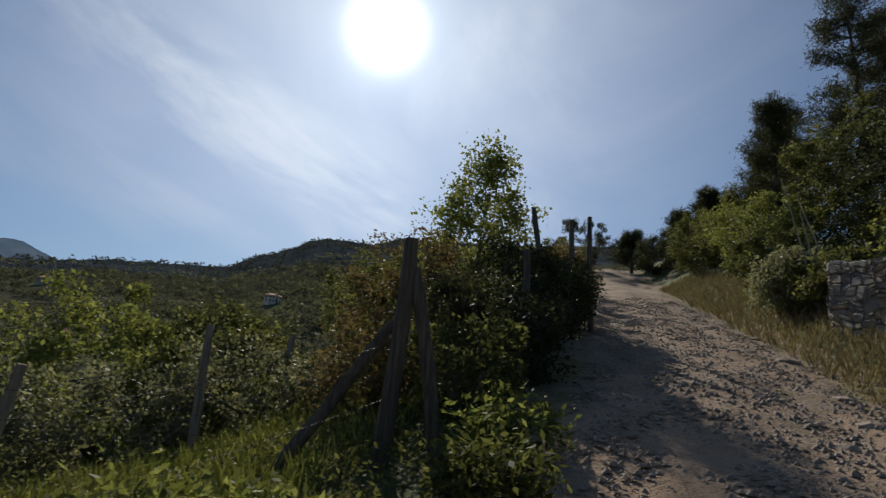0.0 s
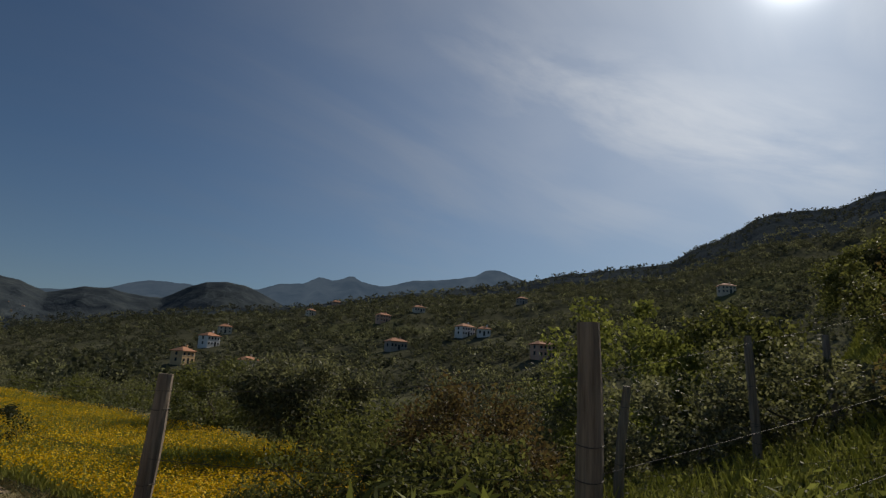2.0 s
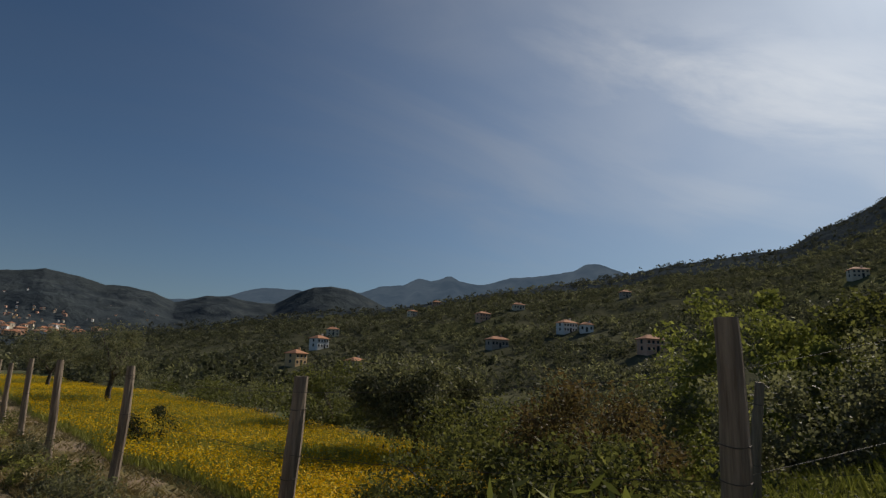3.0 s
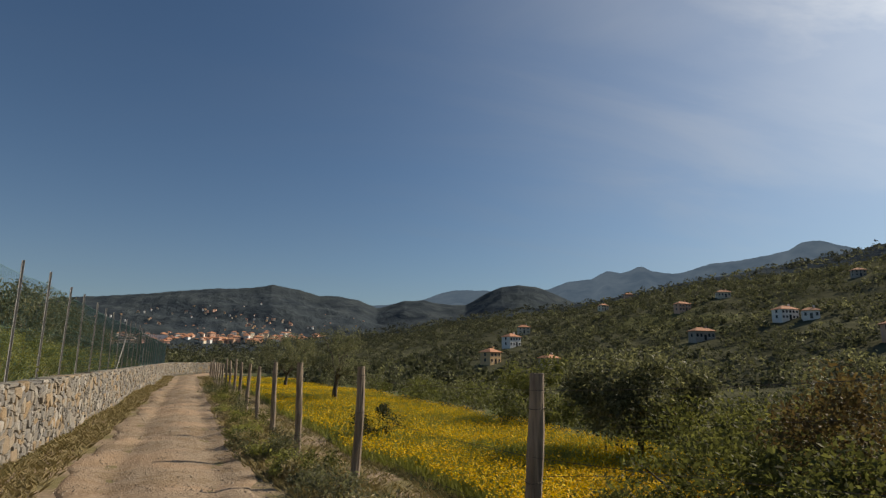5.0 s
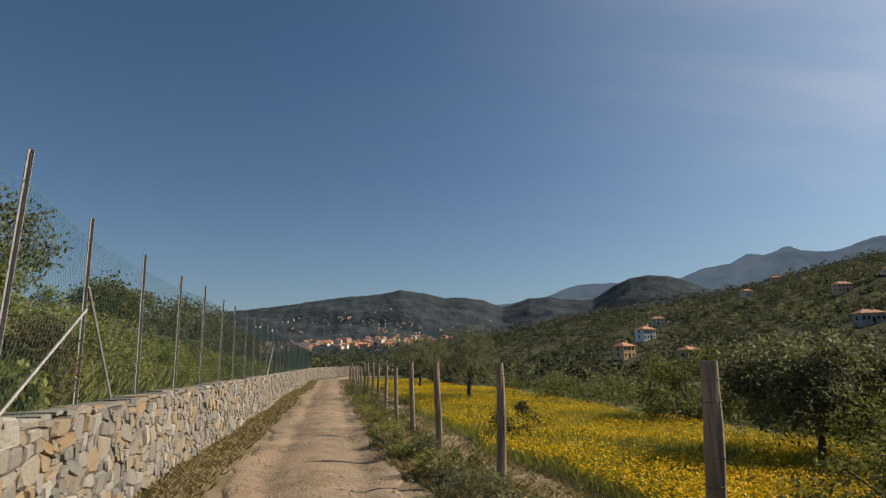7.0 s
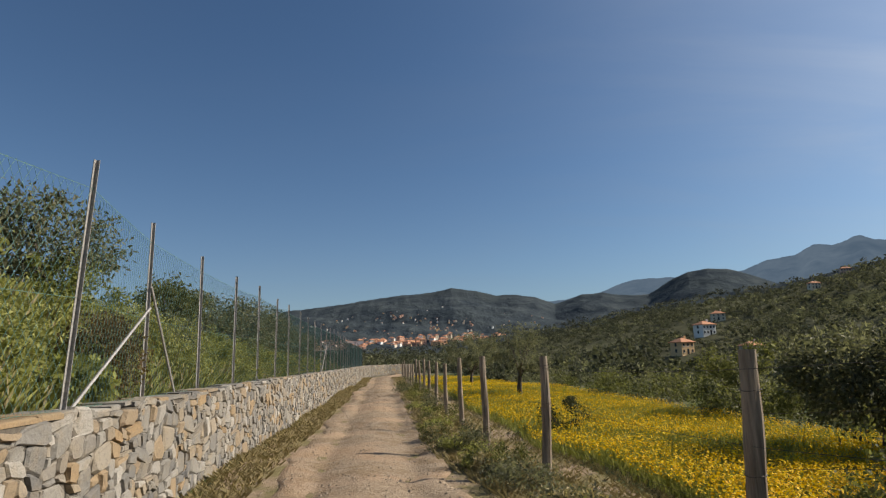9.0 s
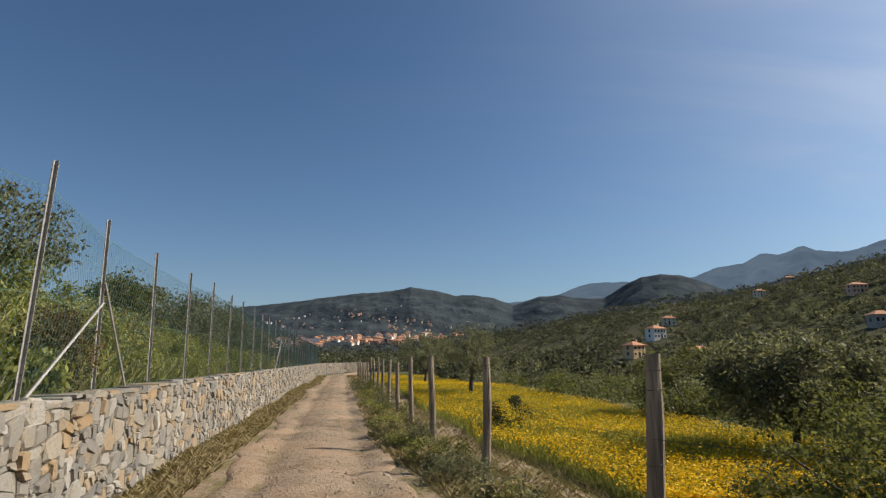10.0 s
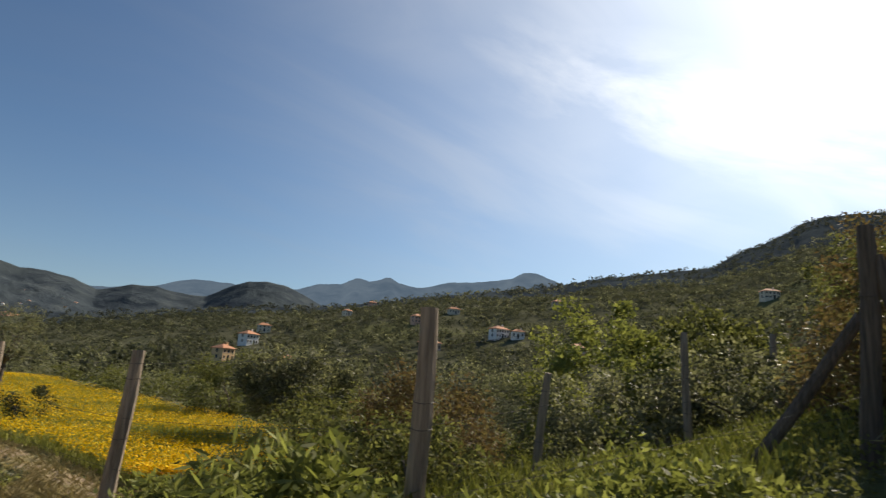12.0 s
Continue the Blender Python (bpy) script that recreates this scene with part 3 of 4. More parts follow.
    front = [face.spot(ms + (s - ms) * inset, mh + (h - mh) * inset, proud + (s - ms) * tilt + (h - mh) * roll + j(0.006)) for s, h in corner]
    return back + rim + front


def shell(k):
    """Faces of a stone with k corners: back, rim and front rings."""
    return [tuple(range(2 * k, 3 * k))] + [f for i in range(k) for f in ((i, (i + 1) % k, k + (i + 1) % k, k + i), (k + i, k + (i + 1) % k, 2 * k + (i + 1) % k, 2 * k + i))]


def cap_shape(face, rng, s0, s1, top, deep):
    j = lambda a: rng.uniform(-a, a)
    t, lift = rng.uniform(0.02, 0.045), j(0.015)
    lo = [(s0 + 0.006 + j(0.02), 0.015 + j(0.02)), (s1 - 0.006 + j(0.02), 0.015 + j(0.02)), (s1 - 0.006 + j(0.02), -deep + j(0.05)), (s0 + 0.006 + j(0.02), -deep + j(0.05))]
    bottom = [face.spot(s, top - 0.01 + lift, o) for s, o in lo]
    rim = [face.spot(s, top + t * 0.75 + lift + j(0.008), o) for s, o in lo]
    ms, mo = (s0 + s1) / 2, -deep / 2
    roof = [face.spot(ms + (s - ms) * 0.9, top + t + lift + j(0.006), mo + (o - mo) * 0.9) for s, o in lo]
    return bottom + rim + roof


def stone_wall(name, line, high, base, label, seed, near, caps=True, thick=0.42):
    """A dry-laid rubble wall: a core, stones as parts over the near stretch, the rest joined."""
    rng = random.Random(seed)
    face = Face(np.array(line), base)
    length = face.at[-1]
    bm = bmesh.new()
    rows = []
    for s in np.arange(0, length + 0.01, 0.8):
        rows.append([bm.verts.new(face.spot(s, h, o)) for h, o in ((-0.3, 0.0), (high - 0.02, 0.0), (high - 0.02, -thick), (-0.3, -thick))])
    for a, b in zip(rows, rows[1:]):
        for i in range(4):
            bm.faces.new((a[i], b[i], b[(i + 1) % 4], a[(i + 1) % 4]))
    bm.faces.new(rows[0])
    bm.faces.new(rows[-1][::-1])
    bmesh.ops.recalc_face_normals(bm, faces=bm.faces)
    wall = tagged(part(name, bm, MORTAR), label, "wall", kind="structure")
    picks, rest = [], []
    for s0, s1, h0, h1 in rubble(rng, length, high):
        (picks if near[0] < s0 < near[1] and len(picks) < 240 else rest).append(stone_shape(face, rng, s0, s1, h0, h1))
    s = 0.0
    while caps and s < length - 0.5:
        w = rng.uniform(0.18, 0.6)
        (picks if near[0] < s < near[1] and len(picks) < 300 else rest).append(cap_shape(face, rng, s, s + w, high, thick))
        s += w
    for pts in picks:
        me = bpy.data.meshes.new("stone")
        mid = sum(pts, Vector()) / len(pts)
        me.from_pydata([p - mid for p in pts], [], shell(len(pts) // 3))
        ob = part_mesh("stone", me, STONE, wall)
        ob.location = mid
    verts = [tuple(p) for pts in rest for p in pts]
    faces, start = [], 0
    for pts in rest:
        faces += [tuple(start + v for v in f) for f in shell(len(pts) // 3)]
        start += len(pts)
    if faces:
        me = bpy.data.meshes.new("stones")
        me.from_pydata(verts, [], faces)
        part_mesh("stones", me, STONE, wall)["kind"] = "stuff"
    return wall


# fence posts -----------------------------------------------------------
def fence_post(x, y, high, radius, seed, lean=(0.0, 0.0), label="weathered grey wooden fence post with strands of wire", sink=0.15, group="field fence posts", wood=None):
    """A rough round stake, slightly bent, with a chipped top and wire bands."""
    rng = random.Random(seed)
    bm = bmesh.new()
    pts, rad = [], []
    for i in range(9):
        t = i / 8
        pts.append((lean[0] * t + 0.014 * math.sin(t * 5 + seed), lean[1] * t + 0.014 * math.cos(t * 4.1 + seed), t * (high + sink)))
        rad.append(radius * (1.08 - 0.16 * t) * (1 + 0.05 * math.sin(t * 17 + seed)))
    rad[-1] *= 0.9
    tube(bm, pts, rad, 11, wobble=0.045, rng=rng)
    post = part("fence_post", bm, wood or WOOD)
    post.location = (x, y, hz(x, y) - sink)
    tagged(post, label, "fence post", group)
    for k in range(rng.choice((1, 2, 2))):
        t = rng.uniform(0.25, 0.93)
        i = int(t * 8)
        p = Vector(pts[i]).lerp(Vector(pts[i + 1]), t * 8 - i)
        bm = bmesh.new()
        ring = [p + Vector((math.cos(a) * radius * 1.06, math.sin(a) * radius * 1.06, 0.006 * math.sin(2 * a))) for a in np.linspace(0, 2 * math.pi, 13)]
        tube(bm, ring, [0.003] * 13, 4, cap=False)
        part("wire_band", bm, WIRE, post, "rusty wire band")
    return post


def strand(ends, sag, label="thin rusty fence wire", barbs=False):
    """A wire through the points, hanging a little between them."""
    bm = bmesh.new()
    pts = []
    for a, b in zip(ends, ends[1:]):
        a, b = Vector(a), Vector(b)
        for i in range(8):
            t = i / 8
            pts.append(a.lerp(b, t) - Vector((0, 0, sag * 4 * t * (1 - t))))
    pts.append(Vector(ends[-1]))
    tube(bm, pts, [0.0018] * len(pts), 4)
    if barbs:
        for a, b in zip(pts[::1], pts[1:]):
            p, d = a.lerp(b, 0.5), (b - a).normalized()
            tube(bm, [p - Vector((0, 0, 0.02)) - d * 0.008, p + Vector((0, 0, 0.02)) + d * 0.008], [0.0018, 0.0018], 3)
    return tagged(part("fence_wire", bm, WIRE), label, "fence wire", "fence wires")


def fence_y(x):
    return float(np.interp(x, (-60, -10.4, -8.05, -4.05, -0.86), (-6.0, 0.45, 1.15, 1.95, 2.95)))


POSTS = [(-4.05, 1.97, 1.53, 0.066, (0.0, 0.05)), (-8.05, 1.15, 1.56, 0.062, (0.0, 0.04)), (-10.4, 0.45, 1.6, 0.058, (0.03, 0.0))]
px_ = -13.7
while px_ > -58:
    POSTS.append((px_, fence_y(px_), 1.5 + 0.12 * math.sin(px_ * 3), 0.055, (0.04 * math.sin(px_ * 2.3), 0.03 * math.cos(px_))))
    px_ -= 3.15
for i, (x, y, h, r, lean) in enumerate(POSTS):
    fence_post(x, y, h, r, i + 3, lean)
fence_post(-0.81, 2.99, 1.72, 0.068, 41, (-0.02, 0.0), "thick split grey wooden fence post with wire", group="corner fence posts")
fence_post(0.72, 6.34, 1.95, 0.075, 42, (0.08, 0.0), "dark thick wooden corner post with a slanting brace, backlit shade in its colour", group="corner fence posts", wood=WOOD_DARK_SHADED)
fence_post(1.2, 6.38, 1.6, 0.065, 43, (-0.34, 0.0), "dark leaning wooden post beside the corner post, backlit shade in its colour", group="corner fence posts", wood=WOOD_DARK_SHADED)
fence_post(-1.95, 8.5, 1.75, 0.055, 44, (0.0, 0.0), "thin grey wooden fence post in tall grass", group="inner fence posts")
fence_post(-1.55, 10.6, 1.4, 0.055, 45, (-0.05, 0.0), "thin grey wooden fence post in tall grass", group="inner fence posts")
fence_post(-2.4, 5.95, 1.3, 0.05, 46, (0.12, 0.0), "crooked grey wooden fence post among brambles", group="inner fence posts")
# uphill posts use the wood darkened to look backlit
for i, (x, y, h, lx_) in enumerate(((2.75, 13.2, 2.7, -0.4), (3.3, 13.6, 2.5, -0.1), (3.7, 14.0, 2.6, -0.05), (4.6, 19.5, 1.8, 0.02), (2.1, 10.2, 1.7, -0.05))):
    fence_post(x, y, h, 0.06, 50 + i, (lx_, 0.0), "wooden fence post beside the uphill road, darkened as if backlit", group="uphill fence posts", wood=WOOD_DARK_SHADED)
bm = bmesh.new()
b0, b1 = Vector((-0.28, 6.15, hz(-0.28, 6.15) - 0.1)), Vector((0.7, 6.42, hz(0.72, 6.34) + 1.2))
tube(bm, [b0, b0.lerp(b1, 0.5) + Vector((0, 0, -0.03)), b1], [0.06, 0.055, 0.05], 9, wobble=0.05, rng=random.Random(5))
tagged(part("fence_brace", bm, WOOD_DARK_SHADED), "slanting round wooden brace against the corner post", "fence brace")


def on_post(x, y, h):
    return (x, y, hz(x, y) + h)


for h in (0.5, 0.95, 1.45):
    strand([on_post(-8.05, 1.15, min(h, 1.4)), on_post(-4.0, 1.97, h - 0.05), on_post(-0.86, 2.95, h), on_post(0.72, 6.34, h + 0.05)], 0.03, barbs=h > 1.4)
for h in (0.4, 0.75, 1.1):
    strand([on_post(0.72, 6.34, h), on_post(-2.35, 5.95, h), on_post(-4.05, 2.0, h)], 0.04)
for h in (0.5, 0.95, 1.35):
    strand([on_post(x, y, min(h, t - 0.1)) for x, y, t, _, _ in POSTS[1:14]], 0.03)
for h in (1.2, 1.6):
    strand([on_post(0.75, 6.34, h), on_post(2.1, 10.2, h - 0.1), on_post(2.5, 13.2, h + 0.2), on_post(3.4, 14.4, h)], 0.04)


# wire mesh fence on the wall -------------------------------------------
def mesh_fence():
    fence = empty("mesh_fence", -4.3, float(wall_y(-4.3)) - 0.1, WALL_HIGH + 0.02, 0, "green wire mesh fence on zinc angle posts along the stone wall", "fence")
    o = fence.matrix_world.translation
    rng = random.Random(9)
    spots = []
    x = 3.16
    while x > -64:
        lean = 0.2 if abs(x + 4.76) < 0.5 else rng.uniform(0.02, 0.08)
        first = abs(x + 4.76) < 0.5
        spots.append((Vector((x, float(wall_y(x)) - (0.1 if first else 0.27), WALL_HIGH + 0.02)), Vector((lean * 0.6, (0.22 if first else 0.03) + rng.uniform(-0.03, 0.03), (2.14 if first else 2.02) + rng.uniform(-0.05, 0.06)))))
        x -= 1.98 + rng.uniform(-0.03, 0.03)
    for i, (p, up) in enumerate(spots):
        bm = bmesh.new()
        a, b = p - o, p + up - o
        w = 0.018
        prof = ((-w, -w), (w, -w), (w, -w + 0.006), (-w + 0.006, -w + 0.006), (-w + 0.006, w), (-w, w))
        lo = [bm.verts.new(a + Vector((u, v, -0.25))) for u, v in prof]
        hi = [bm.verts.new(b + Vector((u, v, 0))) for u, v in prof]
        for j in range(6):
            bm.faces.new((lo[j], lo[(j + 1) % 6], hi[(j + 1) % 6], hi[j]))
        bm.faces.new(hi)
        part("pole", bm, ZINC, fence)
    for i, k, low, high in ((4, 5, 0.02, 0.5), (6, 5, -0.02, 0.62), (14, 15, 0.0, 0.6)):
        bm = bmesh.new()
        foot = spots[i][0].lerp(spots[k][0], 0.06 if i < k else 0.5) - o + Vector((0, 0.03, low))
        tube(bm, [foot, spots[k][0] - o + spots[k][1] * high + Vector((0, 0.03, 0))], [0.016, 0.016], 5)
        part("brace", bm, ZINC, fence, "slanting zinc brace")
    top = 1.78
    for i, ((p, u), (q, v)) in enumerate(zip(spots, spots[1:])):
        bm = bmesh.new()
        cw, slope = (0.085, 0.62) if i < 9 else (0.13, 0.62)
        length = (q - p).length
        rad = 0.0016 if i < 9 else 0.0032

        def at(s, h):
            t = s / length
            return (p - o).lerp(q - o, t) + u.lerp(v, t) * (h / 2.02)

        for sign in (1, -1):
            run = top * slope
            s = -run
            while s < length + run:
                # clip the slanting wire to the bay
                pts = []
                for h in np.linspace(0, top, 9):
                    ss = s + sign * h * slope
                    if 0 <= ss <= length:
                        pts.append(at(ss, h))
                if len(pts) > 1:
                    tube(bm, [pts[0], pts[-1]], [rad, rad], 3, cap=False)
                s += cw
        for h in (0.02, top * 0.5, top):
            tube(bm, [at(0, h), at(length / 2, h - 0.01), at(length, h)], [0.0025] * 3, 3, cap=False)
        part("net", bm, NET, fence, "green wire netting")
    return fence


mesh_fence()

# plants near the path --------------------------------------------------
BUSHES = "green leafy shrub on the slope"
plant("small_tree", 1.1, 15.2, 1.3, 4.9, LEAF_BRIGHT, "young broadleaf tree with sparse light green crown", "tree", 1, 300, 34, (0.1, 0.06), 0.4, 0.7, 0.05, top_heavy=0.72, hollow=0.3, lean=(0.25, 0))
plant("cypress", -2.1, 24.0, 1.4, 1.4, LEAF_DARK, "dark dense conifer on the meadow slope", "tree", 2, 150, 110, (0.14, 0.05), 0.5, 0.3, 0.1, top_heavy=0.2)
plant("shrub", -5.9, 12.6, 2.4, 3.9, LEAF_BRIGHT, "large light green broadleaf shrub behind the fence", "shrub", 3, 170, 90, (0.11, 0.065), 0.45, 0.0, 0.06, hollow=0.5)
plant("shrub", -3.9, 12.8, 1.7, 3.0, LEAF_BUSH, "large green broadleaf shrub behind the fence", "shrub", 4, 120, 80, (0.1, 0.06), 0.42)
plant("bramble", -3.3, 9.4, 1.6, 1.7, LEAF_OLIVE, "grey-green bramble thicket with pale leaves", "bramble", 5, 110, 80, (0.07, 0.045), 0.32)
plant("bramble", -1.9, 10.2, 1.3, 1.5, LEAF_OLIVE, "grey-green bramble thicket with pale leaves", "bramble", 6, 90, 80, (0.07, 0.045), 0.32)
plant("small_tree", -6.3, 25.5, 1.8, 3.9, LEAF_BUSH, "round green fruit tree on the meadow", "tree", 7, 90, 90, (0.1, 0.06), 0.42, 1.0, 0.08)
plant("small_tree", -3.9, 25.0, 1.6, 3.4, LEAF_BUSH, "round green fruit tree on the meadow", "tree", 8, 90, 90, (0.1, 0.06), 0.42, 0.9, 0.08)
plant("shrub", -4.3, 5.9, 1.1, 1.6, LEAF_RUST, "reddish brown withered shrub beside the fence", "shrub", 9, 110, 80, (0.06, 0.03), 0.3)
plant("shrub", -7.4, 9.6, 1.9, 2.2, LEAF_OLIVE, "grey-green rounded shrub on the slope", "shrub", 10, 150, 90, (0.07, 0.03), 0.36)
plant("olive_tree", -9.3, 6.4, 1.3, 2.0, LEAF_OLIVE, "small olive tree at the edge of the flower field", "olive tree", 11, 190, 90, (0.09, 0.034), 0.4, 0.6, 0.06)
plant("olive_tree", -23.3, 2.3, 1.3, 2.75, LEAF_OLIVE, "olive tree with a bare trunk in the flower field", "olive tree", 12, 80, 80, (0.085, 0.03), 0.36, 0.95, 0.09, lean=(-0.4, 0))
plant("olive_tree", -34.0, 0.6, 1.6, 3.2, LEAF_OLIVE, "olive tree with a bare trunk in the flower field", "olive tree", 13, 80, 80, (0.1, 0.04), 0.4, 1.0, 0.09)
plant("shrub", -15.8, 7.6, 1.3, 2.0, LEAF_BUSH, "dark green shrub below the flower field", "shrub", 14, 90, 80, (0.08, 0.04), 0.34)
plant("shrub", -6.4, 6.0, 1.3, 1.5, LEAF_BUSH, "low green scrub beside the flower field", "shrub", 15, 100, 80, (0.06, 0.03), 0.3)
plant("shrub", -5.0, 4.2, 1.1, 1.05, LEAF_BUSH, "low green scrub beside the flower field", "shrub", 16, 90, 80, (0.06, 0.028), 0.28)
plant("shrub", -12.4, 2.2, 0.5, 0.75, LEAF_DARK, "small dark shrub among the yellow flowers", "shrub", 17, 40, 70, (0.05, 0.02), 0.2)
plant("shrub", -3.1, 4.7, 0.9, 0.95, LEAF_BUSH, "low green scrub behind the fence", "shrub", 18, 80, 80, (0.06, 0.03), 0.28)
plant("oleander", -1.2, 2.4, 0.55, 0.95, LEAF_BRIGHT, "leafy plant with long bright green leaves beside the post", "plant", 19, 70, 30, (0.15, 0.034), 0.26, hollow=0.3)
for i, (x, y, r, h) in enumerate(((0.35, 3.6, 0.5, 0.5), (-0.55, 2.3, 0.4, 0.8), (-2.9, 2.6, 0.5, 0.6), (0.55, 4.6, 0.45, 0.5), (-0.1, 4.4, 0.5, 0.55), (1.6, 5.2, 0.45, 0.55), (1.7, 6.3, 0.4, 0.6), (-3.3, 2.2, 0.4, 0.45))):
    plant("weed", x, y, r, h, (LEAF_BRIGHT, LEAF_BUSH)[i % 3 == 2], "leafy green weed at the foot of the fence", "weed", 240 + i, 60, 36, (0.075, 0.03), 0.25, hollow=0.3, stem=0.012)
plant("oleander", -0.2, 3.3, 0.5, 0.55, LEAF_BRIGHT, "leafy plant with long bright green leaves beside the fence", "plant", 20, 60, 28, (0.14, 0.032), 0.24, hollow=0.3)
plant("oleander", -2.0, 2.5, 0.5, 0.8, LEAF_BRIGHT, "leafy plant with long bright green leaves beside the fence", "plant", 21, 60, 28, (0.14, 0.032), 0.24, hollow=0.3)
# thicket along the uphill road's field side
for i, (x, y, r, h, m) in enumerate(((1.3, 7.6, 0.7, 1.1, LEAF_BUSH), (1.2, 9.2, 0.9, 1.7, LEAF_DARK), (1.7, 10.9, 0.9, 1.9, LEAF_DARK), (2.3, 12.6, 0.9, 1.8, LEAF_DARK), (3.0, 14.4, 0.9, 1.9, LEAF_RUST),
                                     (3.2, 17.2, 1.0, 2.0, LEAF_DARK), (3.7, 20.5, 1.2, 2.3, LEAF_OLIVE), (4.5, 25.0, 1.3, 2.4, LEAF_BUSH), (2.8, 12.5, 0.7, 1.6, LEAF_DARK), (3.0, 13.7, 0.7, 1.8, LEAF_DARK), (3.2, 15.2, 0.7, 1.9, LEAF_DARK), (2.5, 10.9, 0.7, 1.5, LEAF_DARK), (2.0, 8.9, 0.6, 1.2, LEAF_DARK), (0.2, 8.3, 0.8, 1.2, LEAF_RUST), (0.4, 10.4, 1.2, 2.2, LEAF_RUST), (-0.4, 12.4, 1.5, 2.4, LEAF_BUSH))):
    plant("shrub", x, y, r, h, m, "dark overgrown hedge shrub beside the uphill road", "shrub", 60 + i, int(60 * r), 90, (0.07, 0.035), 0.3)
# bank and wood on the uphill side
for i, (x, y, r, h, m) in enumerate(((8.6, 13.6, 0.9, 1.3, LEAF_BUSH), (8.5, 15.3, 1.0, 1.5, LEAF_OLIVE), (9.4, 17.6, 1.3, 2.0, LEAF_BUSH), (10.3, 20.2, 1.3, 3.2, LEAF_BRIGHT), (11.2, 23.5, 1.4, 3.4, LEAF_BRIGHT),
                                     (12.2, 27.0, 1.6, 3.6, LEAF_BUSH), (12.2, 31.5, 1.6, 3.2, LEAF_BUSH), (13.4, 36.5, 1.8, 3.2, LEAF_DARK), (12.4, 18.5, 2.0, 5.0, LEAF_BUSH), (12.0, 15.0, 2.0, 4.6, LEAF_DARK),
                                     (14.6, 22.0, 2.4, 5.5, LEAF_DARK), (16.0, 27.5, 2.4, 5.5, LEAF_BUSH), (10.8, 12.2, 1.5, 2.4, LEAF_BUSH), (12.6, 41.0, 1.6, 2.6, LEAF_DARK), (8.0, 46.0, 2.4, 4.2, LEAF_DARK), (18.5, 44.0, 2.6, 4.6, LEAF_DARK),
                                     (9.4, 11.2, 1.1, 1.7, LEAF_BRIGHT))):
    plant("shrub", x, y, r, h, m, "dense green shrub on the bank beside the road", "shrub", 90 + i, int(70 * r), 90, (0.1, 0.055), 0.4, trunk=0.3)


def pine(x, y, radius, high, seed):
    """A pine: a straight trunk, whorls of rising boughs and needle tufts."""
    rng = np.random.default_rng(seed)
    thing = empty("pine_tree", x, y, hz(x, y) - 0.1, 0, "tall dark green pine tree above the bank", "pine tree", "pines")
    bm = bmesh.new()
    tube(bm, [(0, 0, 0), (0.1, 0.05, high * 0.5), (0.05, 0, high)], [0.16, 0.1, 0.02], 8)
    cs = []
    for k in range(17):
        t = 0.12 + 0.88 * k / 17
        for b in range(6):
            a = rng.uniform(0, 2 * math.pi)
            ln = radius * (1.02 - t) ** 0.7 * rng.uniform(0.5, 1.15) + 0.2
            root = Vector((0.1 * math.sin(math.pi * t), 0, high * t))
            tip = root + Vector((math.cos(a) * ln, math.sin(a) * ln, ln * rng.uniform(0.15, 0.6)))
            tube(bm, [root, tip], [0.03, 0.008], 4, cap=False)
            for u in (0.45, 0.7, 0.88, 1.0):
                cs.append(tuple(root.lerp(tip, u) + Vector((0, 0, 0.12))))
    part("trunk", bm, BARK, thing)
    c = np.array(cs)
    pts = (c[:, None] + rng.normal(size=(len(c), 60, 3)) * np.array([0.15, 0.15, 0.17])).reshape(-1, 3)
    part_mesh("crown", leaves("crown", pts, np.tile((0, 0, 0.9), (len(pts), 1)), 0.22, 0.024, rng, 0.0), LEAF_DARK, thing)


for i, (x, y, r, h) in enumerate(((13.6, 20.2, 2.3, 10.4), (13.6, 26.2, 1.9, 7.6), (17.0, 23.5, 2.4, 10.5), (16.6, 33.0, 2.0, 6.5), (13.4, 33.5, 1.3, 4.4), (14.0, 40.0, 1.9, 3.6), (12.4, 47.0, 2.1, 3.2), (15.5, 29.0, 2.0, 8.0))):
    pine(x, y, r, h, 200 + i)
# canes leaning above the small wall
for i, (x, y, dx, dy) in enumerate(((8.6, 14.3, -0.55, 0.1), (8.8, 14.0, -0.4, 0.5), (8.5, 14.1, -0.2, 0.1))):
    bm = bmesh.new()
    z = hz(x, y)
    tube(bm, [(x, y, z - 0.1), (x + dx * 0.5, y + dy * 0.5, z + 1.7), (x + dx, y + dy, z + 3.2 - 0.4 * i)], [0.022, 0.018, 0.008], 6)
    tagged(part("bamboo_cane", bm, CANE), "pale bamboo cane leaning above the stone wall", "cane", "canes")

# olives behind the long wall
for i, (x, y, r, h, m, lab) in enumerate(((-8.7, -6.4, 1.15, 1.75, LEAF_OLIVE, "olive tree"), (-13.0, -6.5, 0.6, 1.4, LEAF_BUSH, "olive tree"), (-15.4, -6.7, 0.95, 1.6, LEAF_OLIVE, "olive tree"), (-20.5, -7.4, 1.2, 1.9, LEAF_OLIVE, "olive tree"),
                                          (-25.0, -8.2, 1.4, 2.0, LEAF_OLIVE, "olive tree"), (-31.0, -9.0, 1.4, 2.0, LEAF_OLIVE, "olive tree"))):
    plant("olive_tree", x, y, r, h, m, "small olive tree on the grassy bank behind the wall", lab, 130 + i, int(90 * r), 52, (0.1, 0.042), 0.42, 0.5, 0.06)


